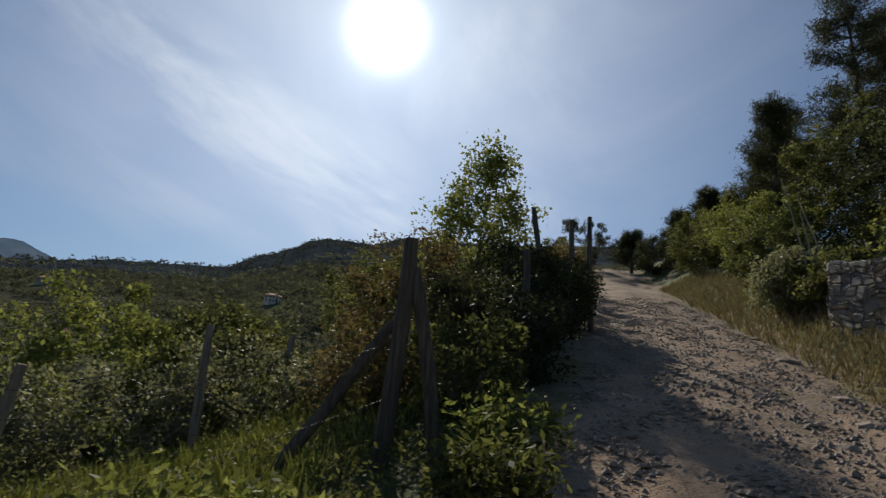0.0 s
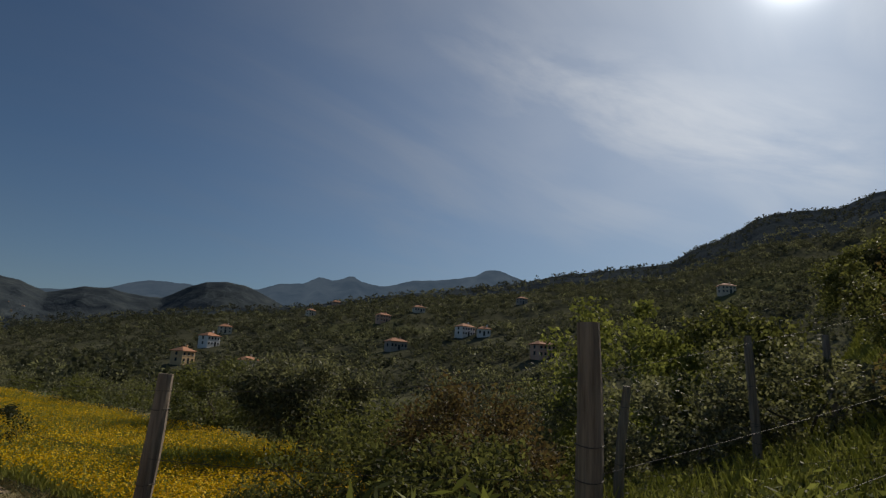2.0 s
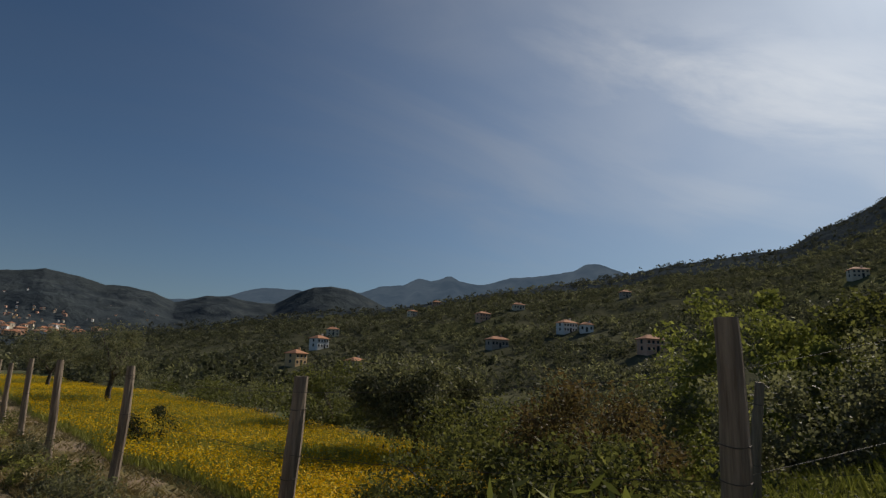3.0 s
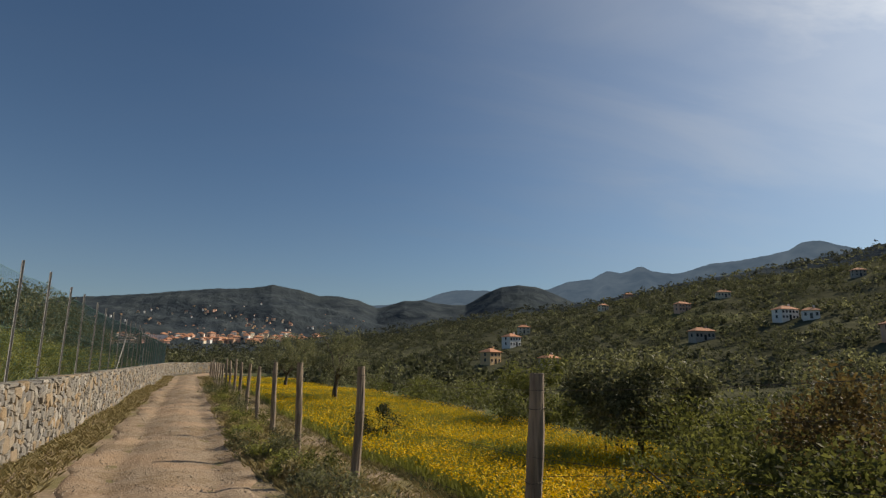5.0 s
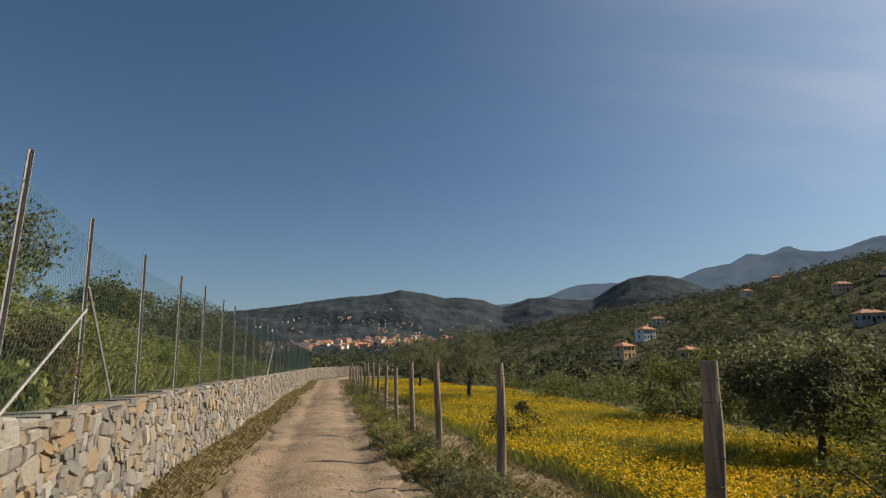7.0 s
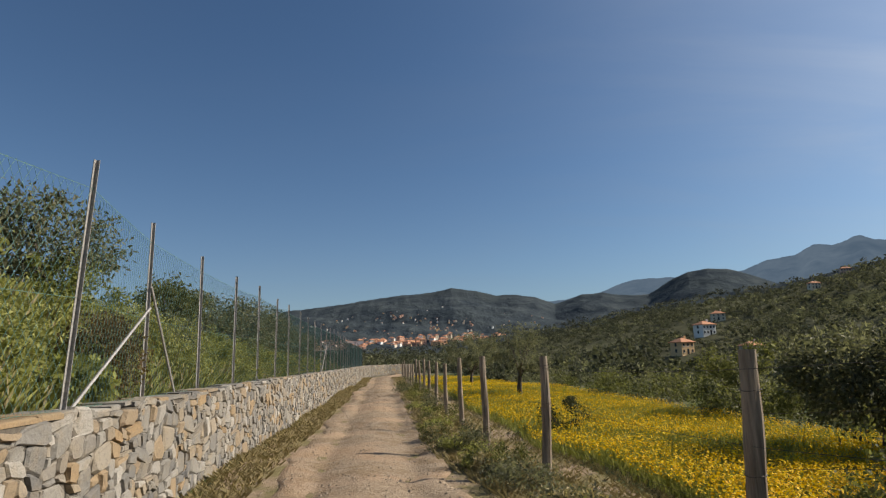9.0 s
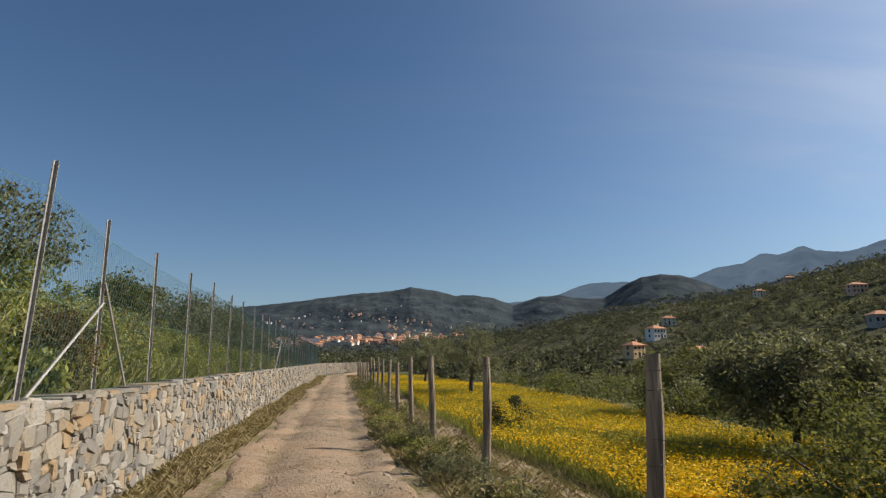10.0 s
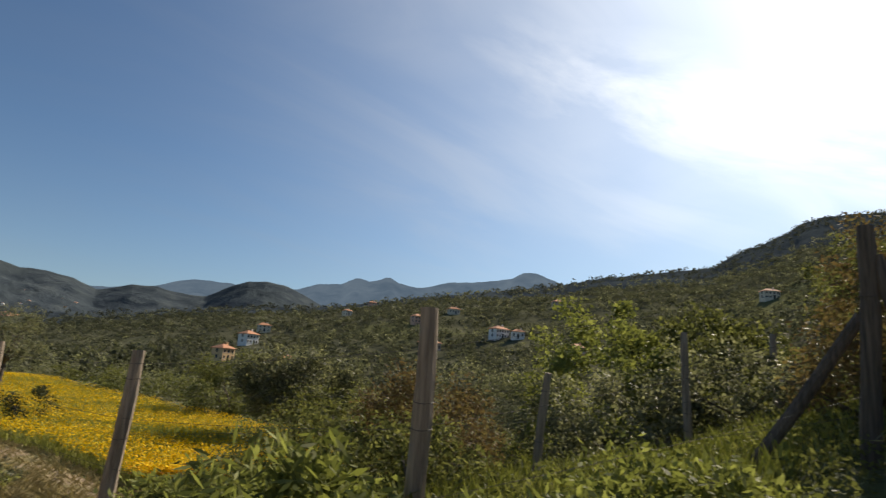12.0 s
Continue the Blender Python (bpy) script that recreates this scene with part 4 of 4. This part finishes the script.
# grass, flowers and weeds ----------------------------------------------
def blades(name, x, y, z, length, width, mat, label, category, seed, spread=0.5):
    """Many single blades, bent once."""
    rng = np.random.default_rng(seed)
    m = len(x)
    a = rng.uniform(0, 2 * math.pi, m)
    d = np.stack([np.cos(a), np.sin(a), np.zeros(m)], 1)
    side = np.stack([-np.sin(a), np.cos(a), np.zeros(m)], 1)
    ln = length * rng.uniform(0.5, 1.4, (m, 1))
    tip = spread * rng.uniform(0.1, 1.0, (m, 1))
    root = np.stack([x, y, z - 0.03], 1)
    mid = root + np.array([0, 0, 1]) * ln * 0.6 + d * ln * tip * 0.35
    end = root + np.array([0, 0, 1]) * ln + d * ln * tip
    w = width * rng.uniform(0.7, 1.3, (m, 1))
    p = np.stack([root - side * w, root + side * w, mid + side * w * 0.7, end, mid - side * w * 0.7], 1)
    me = bpy.data.meshes.new(name)
    me.from_pydata(p.reshape(-1, 3).tolist(), [], np.arange(5 * m).reshape(m, 5).tolist())
    return tagged(part_mesh(name, me, mat), label, category, kind="stuff")


def scatter(rng, count, x0, x1, y_of, low, high, power=1.0):
    """Places along x, offset from the line y_of by low to high, denser towards x1."""
    x = x1 + (x0 - x1) * rng.random(count) ** power
    y = np.array(y_of(x)) + rng.uniform(low, high, count)
    return x, y


rng = np.random.default_rng(77)
line_fence = lambda x: np.interp(x, (-60, -10.4, -8.05, -4.05, -0.86), (-6.0, 0.45, 1.15, 1.95, 2.95))
field_far = lambda x: np.interp(x, (-60, -45, -24, -15, -11, -7, -5), (4.5, 5.0, 6.0, 6.4, 6.6, 5.0, 2.0))


def field_places(count, power, seed):
    g = np.random.default_rng(seed)
    x = -5.2 - 50 * g.random(count) ** power
    u = g.random(count)
    y = line_fence(x) + 0.9 + u * field_far(x)
    return x, y


x, y = field_places(80000, 1.6, 5)
blades("field_grass", x, y, height(x, y), 0.2, 0.004, GRASS, "green grass and stalks between the yellow flowers", "grass", 6, 0.6)
x, y = field_places(150000, 1.7, 8)
keep = (0.6 * wave(x, y, 1.1, 0.7) + np.random.default_rng(3).random(len(x))) > 0.3
x, y = x[keep], y[keep]
g = np.random.default_rng(12)
m = len(x)
z = height(x, y) + g.uniform(0.16, 0.3, m)
ang = np.arange(6) * math.pi / 3
tilt = g.normal(0, 0.45, (m, 2))
size = g.uniform(0.008, 0.0155, m)
ox, oy = np.cos(ang)[None] * size[:, None], np.sin(ang)[None] * size[:, None]
pts = np.stack([x[:, None] + ox, y[:, None] + oy, z[:, None] + ox * tilt[:, :1] + oy * tilt[:, 1:]], -1)
me = bpy.data.meshes.new("yellow_flowers")
me.from_pydata(pts.reshape(-1, 3).tolist(), [], np.arange(6 * m).reshape(m, 6).tolist())
tagged(part_mesh("yellow_flowers", me, PETAL), "field full of small golden yellow daisies", "flowers", kind="stuff")

# verges
x, y = scatter(rng, 34000, -60, -3.0, line_fence, -1.0, 0.1, 1.9)
blades("verge_grass", x, y, height(x, y), 0.12, 0.003, GRASS_DRY, "dry straw-coloured grass on the verge under the fence", "grass", 21, 1.5)
x, y = scatter(rng, 16000, -58, -3.0, line_fence, 0.05, 0.95, 1.9)
blades("verge_grass", x, y, height(x, y), 0.09, 0.0028, GRASS_DRY, "short dry grass between the fence and the field", "grass", 27, 1.5)
x, y = scatter(rng, 26000, -62, 2.0, wall_y, 0.04, 0.85, 1.8)
blades("verge_grass", x, y, height(x, y), 0.11, 0.003, GRASS_DRY, "dry grass along the foot of the stone wall", "grass", 22, 1.5)
x = -4 - 34 * rng.random(80000) ** 1.5
y = wall_y(x) - 0.5 - 7.5 * rng.random(80000) ** 1.3
blades("bank_grass", x, y, height(x, y), 0.2, 0.002, GRASS, "tall green grass on the bank behind the wall", "grass", 23, 1.0)
x = -4 - 30 * rng.random(6000) ** 1.5
y = wall_y(x) - 0.45 - 5.5 * rng.random(6000) ** 1.3
blades("bank_straw", x, y, height(x, y), 0.3, 0.0018, GRASS_DRY, "dry stalks among the grass on the bank", "grass", 24, 0.5)
g = np.random.default_rng(95)
m = 70000
x, y = -5.5 + 7.2 * g.random(m), 3.0 + 13 * g.random(m)
ok = (y > line_fence(x) + 0.9) & (x < 0.9 + 0.16 * (y - 5))
x, y = x[ok], y[ok]
m = len(x)
z = height(x, y) + g.random(m) * (0.08 + 0.36 * np.clip(0.4 + 0.55 * wave(x, y, 0.55, 8.0), 0, 1))
ob = part_mesh("undergrowth", leaves("undergrowth", np.stack([x, y, z], 1), np.tile((0, 0, 0.5), (m, 1)), 0.055, 0.024, g, 0.0), LEAF_BUSH)
tagged(ob, "leafy undergrowth among the grass behind the fence", "undergrowth", kind="stuff")
x, y = rng.uniform(-12, 1.2, 80000), 2.4 + 40 * rng.random(80000)
ok = (y > line_fence(x) + 1.3 + 0.8 * (x > -1.5)) & (x < 0.1 + 0.18 * (y - 4)) & ((x > -5) | (y > 6.5))
x, y = x[ok], y[ok]
blades("slope_grass", x, y, height(x, y), 0.3, 0.004, GRASS, "tall green grass between the shrubs on the slope", "grass", 25, 0.5)
x = rng.uniform(0, 1, 9000)
y = 2.5 + 30 * rng.random(9000) ** 1.3
x = road_right(y) + 0.1 + 2.2 * x
blades("bank_grass", x, y, height(x, y), 0.3, 0.006, GRASS_DRY, "dry grass on the bank beside the uphill road", "grass", 26, 0.6)
for i, (x, y, r, h) in enumerate(((-8.6, 0.55, 0.45, 0.42), (-10.3, -0.05, 0.5, 0.5), (-11.6, -0.3, 0.42, 0.38), (-7.2, 0.75, 0.4, 0.35), (-14.5, -0.5, 0.5, 0.45), (-18.0, -1.0, 0.6, 0.6), (-22.0, -1.6, 0.6, 0.65), (-26.5, -2.2, 0.6, 0.7), (-31.0, -2.8, 0.6, 0.7))):
    plant("weed", x, y, r, h, LEAF_OLIVE if i % 2 else LEAF_BUSH, "low scrubby weed on the verge by the fence", "weed", 160 + i, 30, 60, (0.05, 0.018), 0.2, stem=0.015)


g = np.random.default_rng(92)
m = 120000
x = -3.5 - 34 * g.random(m) ** 1.5
y = wall_y(x) - 0.55 - 7.5 * g.random(m) ** 1.2
tuft = 0.5 + 0.5 * wave(x, y, 0.5, 4.0)
z = height(x, y) + g.random(m) * (0.12 + 0.5 * np.clip(tuft, 0, 1))
ob = part_mesh("bank_weeds", leaves("bank_weeds", np.stack([x, y, z], 1), np.tile((0, 0, 0.5), (m, 1)), 0.065, 0.026, g, 0.0), LEAF_WEED)
tagged(ob, "leafy green weeds covering the bank behind the wall", "weeds", kind="stuff")
g = np.random.default_rng(91)
for i in range(60):
    x = -4.6 - 26 * g.random() ** 1.4
    y = float(wall_y(x)) - 0.75 - 4.0 * g.random() ** 1.5
    r = g.uniform(0.25, 0.6)
    plant("weed", x, y, r, r * g.uniform(1.0, 1.6), (LEAF_WEED, LEAF_BRIGHT, LEAF_WEED, LEAF_OLIVE)[i % 4], "leafy green weed on the bank behind the stone wall", "weed", 400 + i, int(60 * r) + 10, 40, (0.07, 0.03), 0.22, stem=0.012)


plant("shrub", -6.5, float(wall_y(-6.5)) - 0.75, 0.5, 0.85, LEAF_RUST, "reddish brown shrub on the bank by the mesh fence", "shrub", 470, 60, 60, (0.06, 0.03), 0.24, stem=0.015)
plant("weed", -5.7, float(wall_y(-5.7)) - 0.6, 0.3, 0.45, LEAF_BRIGHT, "bright green leafy weed on top of the stone wall", "weed", 471, 40, 30, (0.1, 0.045), 0.2, stem=0.012)
for i in range(22):
    x = -5.5 - 26 * g.random() ** 1.3
    y = float(line_fence(x)) - 0.35 - 0.35 * g.random()
    r = g.uniform(0.2, 0.4)
    plant("weed", x, y, r, r * g.uniform(0.7, 1.1), (LEAF_WEED, LEAF_OLIVE, GRASS_DRY)[i % 3], "pale scrubby weed between the road and the fence", "weed", 480 + i, 34, 40, (0.06, 0.02), 0.18, stem=0.01)


# loose stones ----------------------------------------------------------
def pebbles(name, count, places, sizes, seed, label):
    g = np.random.default_rng(seed)
    x, y, u = places(g, count)
    crown = 0.03 + 0.045 * (1 - u ** 4) - 0.05 * np.exp(-((np.abs(u) - 0.52) / 0.16) ** 2) + 0.03 * np.exp(-(u / 0.2) ** 2)
    z = height(x, y) + np.where(np.abs(u) < 0.97, crown, 0.016)
    s = sizes[0] + (sizes[1] - sizes[0]) * g.random(count) ** 4
    base = np.array([(1, 0, 0), (0.3, 0.9, 0), (-0.8, 0.5, 0), (-0.7, -0.6, 0), (0.4, -0.9, 0), (0.1, 0.0, 0.75)], float)
    p = base[None] * s[:, None, None] * g.uniform(0.6, 1.3, (count, 6, 3)) + np.stack([x, y, z], 1)[:, None]
    f = np.array([(0, 1, 5), (1, 2, 5), (2, 3, 5), (3, 4, 5), (4, 0, 5)])
    me = bpy.data.meshes.new(name)
    me.from_pydata(p.reshape(-1, 3).tolist(), [], (f[None] + 6 * np.arange(count)[:, None, None]).reshape(-1, 3).tolist())
    return tagged(part_mesh(name, me, ROCK), label, "stones", kind="stuff")


def uphill(g, k):
    y = 0.8 + 22 * g.random(k) ** 1.5 + np.abs(g.normal(0, 1.2, k))
    x = road_right(y) - 3.9 * g.random(k) + 0.3
    return x, y, (x - np.interp(y, ROAD_LINE[9:, 1], ROAD_LINE[9:, 0])) / np.interp(y, ROAD_LINE[9:, 1], ROAD_HALF[9:])


def westward(g, k):
    x = -1 - 40 * g.random(k) ** 1.8
    side = g.uniform(-1.3, 1.3, k)
    return x, np.interp(x, ROAD_LINE[:, 0], ROAD_LINE[:, 1]) + side, side / np.interp(x, ROAD_LINE[:, 0], ROAD_HALF)


pebbles("gravel", 34000, uphill, (0.008, 0.05), 31, "loose grey stones scattered on the steep dirt road")
pebbles("gravel", 9000, westward, (0.007, 0.028), 32, "small loose stones on the dirt road")


def boulder(x, y, r, seed):
    rng = random.Random(seed)
    bm = bmesh.new()
    bmesh.ops.create_icosphere(bm, subdivisions=2, radius=1)
    for v in bm.verts:
        k = 1 + 0.22 * noise.noise(v.co * 1.7 + Vector((seed, 0, 0)))
        v.co = Vector((v.co.x * r * k, v.co.y * r * 0.75 * k, v.co.z * r * 0.38 * k))
    ob = part("boulder", bm, ROCK)
    ob.location = (x, y, hz(x, y) + r * 0.05)
    ob.rotation_euler = (0, 0, rng.uniform(0, 6))
    tagged(ob, "flat grey rock lying at the road's edge", "rock", "rocks")


for i, (x, y, r) in enumerate(((4.7, 7.0, 0.2), (5.5, 7.9, 0.2), (6.5, 11.6, 0.22), (6.0, 9.2, 0.2), (7.3, 14.5, 0.16))):
    boulder(x, y, r, i)


HOUSE_SPOTS = []


# distant trees ---------------------------------------------------------
def woods(name, count, r0, r1, az0, az1, quads, size, leaf, mat, label, seed, power=1.0, shape=0.8, field_clear=True):
    g = np.random.default_rng(seed)
    r = r0 + (r1 - r0) * g.random(count) ** power
    az = np.radians(g.uniform(az0, az1, count))
    x, y = 0.5 + r * np.cos(az), 0.5 + r * np.sin(az)
    ok = np.ones(count, bool)
    ok = (wave(x, y, r0 * 0.45, 3.0) + 0.9 * g.random(count)) > 0.05
    if field_clear:
        ok = (y > line_fence(x) + 1.0 + field_far(x)) & ((wave(x, y, r0 * 0.25, 3.0) + g.random(count)) > -0.1)
    for hx, hy in HOUSE_SPOTS:
        away = math.hypot(hx - 0.5, hy - 0.5)
        ux, uy = (hx - 0.5) / away, (hy - 0.5) / away
        ahead, aside = (x - 0.5) * ux + (y - 0.5) * uy - away, -(x - 0.5) * uy + (y - 0.5) * ux
        ok &= ~((np.abs(aside) < 7.0) & (ahead > -26) & (ahead < 6))
    x, y = x[ok], y[ok]
    z = height(x, y)
    m = len(x)
    s = size * g.uniform(0.55, 1.35, m)
    knots = max(5, quads // 22)
    v = g.normal(size=(m, knots, 3))
    v /= np.linalg.norm(v, axis=2, keepdims=True)
    v *= g.uniform(0.6, 1.0, (m, knots, 1))
    v = v[:, np.arange(quads) % knots] + g.normal(size=(m, quads, 3)) * 0.17
    v[:, :, 2] = v[:, :, 2] * shape + 0.55
    c = np.stack([x, y, z], 1)[:, None] + v * s[:, None, None]
    c = c.reshape(-1, 3)
    me = leaves(name, c, (v / (np.linalg.norm(v, axis=2, keepdims=True) + 1e-9)).reshape(-1, 3), leaf, leaf * 0.6, g, 0.2)
    return tagged(part_mesh(name, me, mat), label, "trees", kind="stuff")




# houses ----------------------------------------------------------------
def house(name, w, d, h, mat, label, roof=0.28, storeys=2, cols=3, category="house", flat=False, fine=False):
    """A house with walls, a hipped tile roof with eaves, windows and a door; its front faces -y."""
    thing = empty(name, label=label, category=category)
    bm = bmesh.new()
    box(bm, -w / 2, -d / 2, -3.0, w / 2, d / 2, h)
    part("wall", bm, mat, thing)
    bm = bmesh.new()
    e = 0.45
    if flat:
        box(bm, -w / 2 - 0.2, -d / 2 - 0.2, h, w / 2 + 0.2, d / 2 + 0.2, h + 0.5)
    else:
        box(bm, -w / 2 - e, -d / 2 - e, h, w / 2 + e, d / 2 + e, h + 0.18)
        k = min(d / 2, w / 2) * 0.9
        top = h + 0.18 + d * roof
        a = [bm.verts.new(p) for p in ((-w / 2 - e, -d / 2 - e, h + 0.18), (w / 2 + e, -d / 2 - e, h + 0.18), (w / 2 + e, d / 2 + e, h + 0.18), (-w / 2 - e, d / 2 + e, h + 0.18))]
        b = [bm.verts.new(p) for p in ((-w / 2 + k, 0, top), (w / 2 - k, 0, top))]
        for f in ((a[0], a[1], b[1], b[0]), (a[2], a[3], b[0], b[1]), (a[3], a[0], b[0]), (a[1], a[2], b[1])):
            bm.faces.new(f)
    roof_ob = part("roof", bm, METAL_ROOF if flat else ROOF, thing)
    if fine:
        bm = bmesh.new()
        box(bm, w * 0.2, -0.3, h + 0.2, w * 0.2 + 0.6, 0.3, h + d * roof + 0.9)
        part("chimney", bm, mat, roof_ob)
    step = w / cols
    for s in range(storeys):
        z = h * (s + 0.35) / storeys
        for c in range(cols):
            x = -w / 2 + step * (c + 0.5)
            bm = bmesh.new()
            if s == 0 and c == cols // 2:
                box(bm, x - 0.5, -d / 2 - 0.06, 0.0, x + 0.5, -d / 2 + 0.02, 2.1)
                part("door", bm, PANE, thing)
            else:
                box(bm, x - 0.42, -d / 2 - 0.06, z, x + 0.42, -d / 2 + 0.02, z + min(1.3, h / storeys * 0.45))
                window = part("window", bm, PANE, thing)
                if fine:
                    bm = bmesh.new()
                    box(bm, x - 0.6, -d / 2 - 0.14, z - 0.12, x + 0.6, -d / 2 + 0.02, z - 0.02)
                    part("sill", bm, PLASTER_WHITE, window, "pale stone sill")
        bm = bmesh.new()
        box(bm, -w / 2 - 0.06, -0.5, z, -w / 2 + 0.02, 0.5, z + 1.3)
        part("window", bm, PANE, thing)
    return thing


def settle(ob, az, el, share_r=None, turn=0.0):
    """Puts a thing on the hillside where the way at that bearing and height meets the ground."""
    r = np.geomspace(60, 1000, 900)
    x, y = 0.5 + r * math.cos(radians(az)), 0.5 + r * math.sin(radians(az))
    over = height(x, y) - (EYE + np.tan(radians(el)) * r)
    hit = np.nonzero(over > 0)[0]
    i = hit[0] if len(hit) else len(r) - 1
    ob.matrix_world = pose(x[i], y[i], float(height(x[i], y[i])), 0, 0, az + 90 + 180 + turn)
    HOUSE_SPOTS.append((x[i], y[i]))
    return ob


VILLAS = ((160.0, 0.15, 9, 8, 6.0, PLASTER_OCHRE, "ochre villa with a red tile roof on the hillside", 2, 3, 18),
          (158.0, 1.75, 10, 8, 6.0, PLASTER_WHITE, "white villa with a red tile roof on the hillside", 2, 4, 15),
          (156.8, 3.0, 10, 8, 5.0, PLASTER_CREAM, "cream villa with a red tile roof on the hillside", 2, 3, -20),
          (154.5, -0.15, 13, 8, 4.5, PLASTER_STONE, "low stone farmhouse with a red roof on the hillside", 1, 4, 25),
          (149.3, 5.15, 12, 8, 5.0, PLASTER_CREAM, "cream house with a red roof on the ridge", 2, 3, 10),
          (147.0, 6.1, 13, 9, 6.0, PLASTER_PINK, "pink house with a red roof on the ridge", 2, 4, -15),
          (142.4, 4.95, 15, 9, 5.5, PLASTER_PINK, "pink villa with a red tile roof on the hillside", 2, 4, 8),
          (139.0, 6.1, 14, 9, 4.0, PLASTER_CREAM, "low cream house with a red roof near the ridge", 1, 4, -10),
          (134.4, 4.0, 15, 10, 5.5, PLASTER_WHITE, "large white villa on the hillside", 2, 5, 12),
          (141.0, 2.4, 16, 9, 4.5, PLASTER_STONE, "long stone farm building on the hillside", 1, 5, 5),
          (132.6, 4.1, 8, 6, 4.0, PLASTER_WHITE, "small white cottage on the hillside", 1, 3, -20),
          (126.9, 2.3, 13, 9, 5.5, PLASTER_PINK, "pink house with a red roof below the hill", 2, 4, 10),
          (110.7, 8.4, 14, 9, 5.0, PLASTER_CREAM, "cream house with a red roof under the mountain", 2, 4, 0),
          (129.0, 7.3, 12, 9, 5.0, PLASTER_STONE, "stone house with a red roof under the ridge", 2, 3, 0))
for az, el, w, d, h, mat, label, storeys, cols, turn_ in VILLAS:
    settle(house("house", w * (0.72 if w < 12 else 0.52), d * (0.72 if w < 12 else 0.56), h * 0.76, mat, label, storeys=storeys, cols=cols, fine=True), az, el - 0.3, turn=turn_ + 28)["group"] = "hillside houses"

# the woods stand clear of the houses
woods("scrub", 170, 14, 36, 124, 172, 420, 0.72, 0.1, LEAF_BUSH, "dense green scrub on the slope below the fence", 301)
woods("scrub", 160, 18, 45, 118, 176, 420, 0.85, 0.1, LEAF_OLIVE, "grey-green scrub on the slope below the field", 302)
woods("valley_trees", 1000, 40, 130, 96, 200, 200, 1.6, 0.36, LEAF_WOODS, "olive groves and scrub in the valley", 303, 0.8)
woods("valley_trees", 420, 40, 140, 96, 200, 200, 1.6, 0.34, LEAF_OLIVE, "silvery olive trees in the valley", 304, 0.8)
woods("hillside_trees", 9500, 130, 540, 92, 205, 46, 2.5, 0.95, LEAF_WOODS, "woods and olive terraces on the far hillside", 305, 0.75, field_clear=False)
woods("ridge_trees", 3600, 480, 960, 92, 205, 34, 3.0, 1.6, LEAF_FAR_HAZED, "dark trees along the far ridge, greyed with painted haze", 307, 0.8, field_clear=False)
woods("hillside_trees", 2600, 130, 620, 100, 200, 42, 2.3, 0.95, LEAF_OLIVE, "paler olive trees on the far hillside", 306, 0.75, field_clear=False)

# the town in the valley and up the hill behind it
TOWN = [house("town_house", w, d, h, m, lab, storeys=s, cols=c) for w, d, h, m, lab, s, c in (
    (8, 7, 6, PLASTER_CREAM, "cream town house with a red roof", 3, 3), (9, 7, 5, PLASTER_PINK, "pink town house with a red roof", 2, 4),
    (7, 6, 7, PLASTER_WHITE, "white town house with a red roof", 3, 3), (8, 6, 5, PLASTER_OCHRE, "ochre town house with a red roof", 2, 4))]
rng = random.Random(15)
for ob in TOWN:
    ob["group"] = "town houses"
for i in range(330):
    if i < 190:
        az, share = rng.uniform(170, 194), rng.uniform(0.17, 0.27)
    else:
        az, share = rng.choice((rng.gauss(187, 3.0), rng.gauss(181, 2.0), rng.uniform(172, 197))), rng.uniform(0.32, 0.68)
    x, y, z = ridge_point(MID_RIDGE, 1900, 900, 0.0, az, share)
    m = pose(x, y, z, 0, 0, az - 90 + rng.uniform(-40, 40)) @ Matrix.Scale(rng.uniform(0.9, 1.3) if i < 190 else rng.uniform(0.3, 0.52), 4)
    ob = TOWN[i % 4]
    if i < 4:
        ob.matrix_world = m
    else:
        copy_thing(ob, m)
shed = house("warehouse", 46, 20, 8, PLASTER_WHITE, "long white warehouse in the town", storeys=1, cols=6, category="warehouse", flat=True)
x, y, z = ridge_point(MID_RIDGE, 1900, 900, 0.0, 190.5, 0.22)
shed.matrix_world = pose(x, y, z + 2, 0, 0, 190 - 90)

# stones of the walls ---------------------------------------------------
stone_wall("wall_south", WALL_LINE, WALL_HIGH, lambda x, y: 0.0, "rubble stone retaining wall along the dirt road", 4, (10.0, 19.5))
stone_wall("wall_north", ((8.3, 13.4), (7.9, 12.6), (8.2, 10.8), (9.6, 8.2)), 1.6, lambda x, y: hz(x - 0.6, y) + 0.1, "rough stone wall on the bank beside the uphill road", 6, (0.0, 6.0), caps=False)
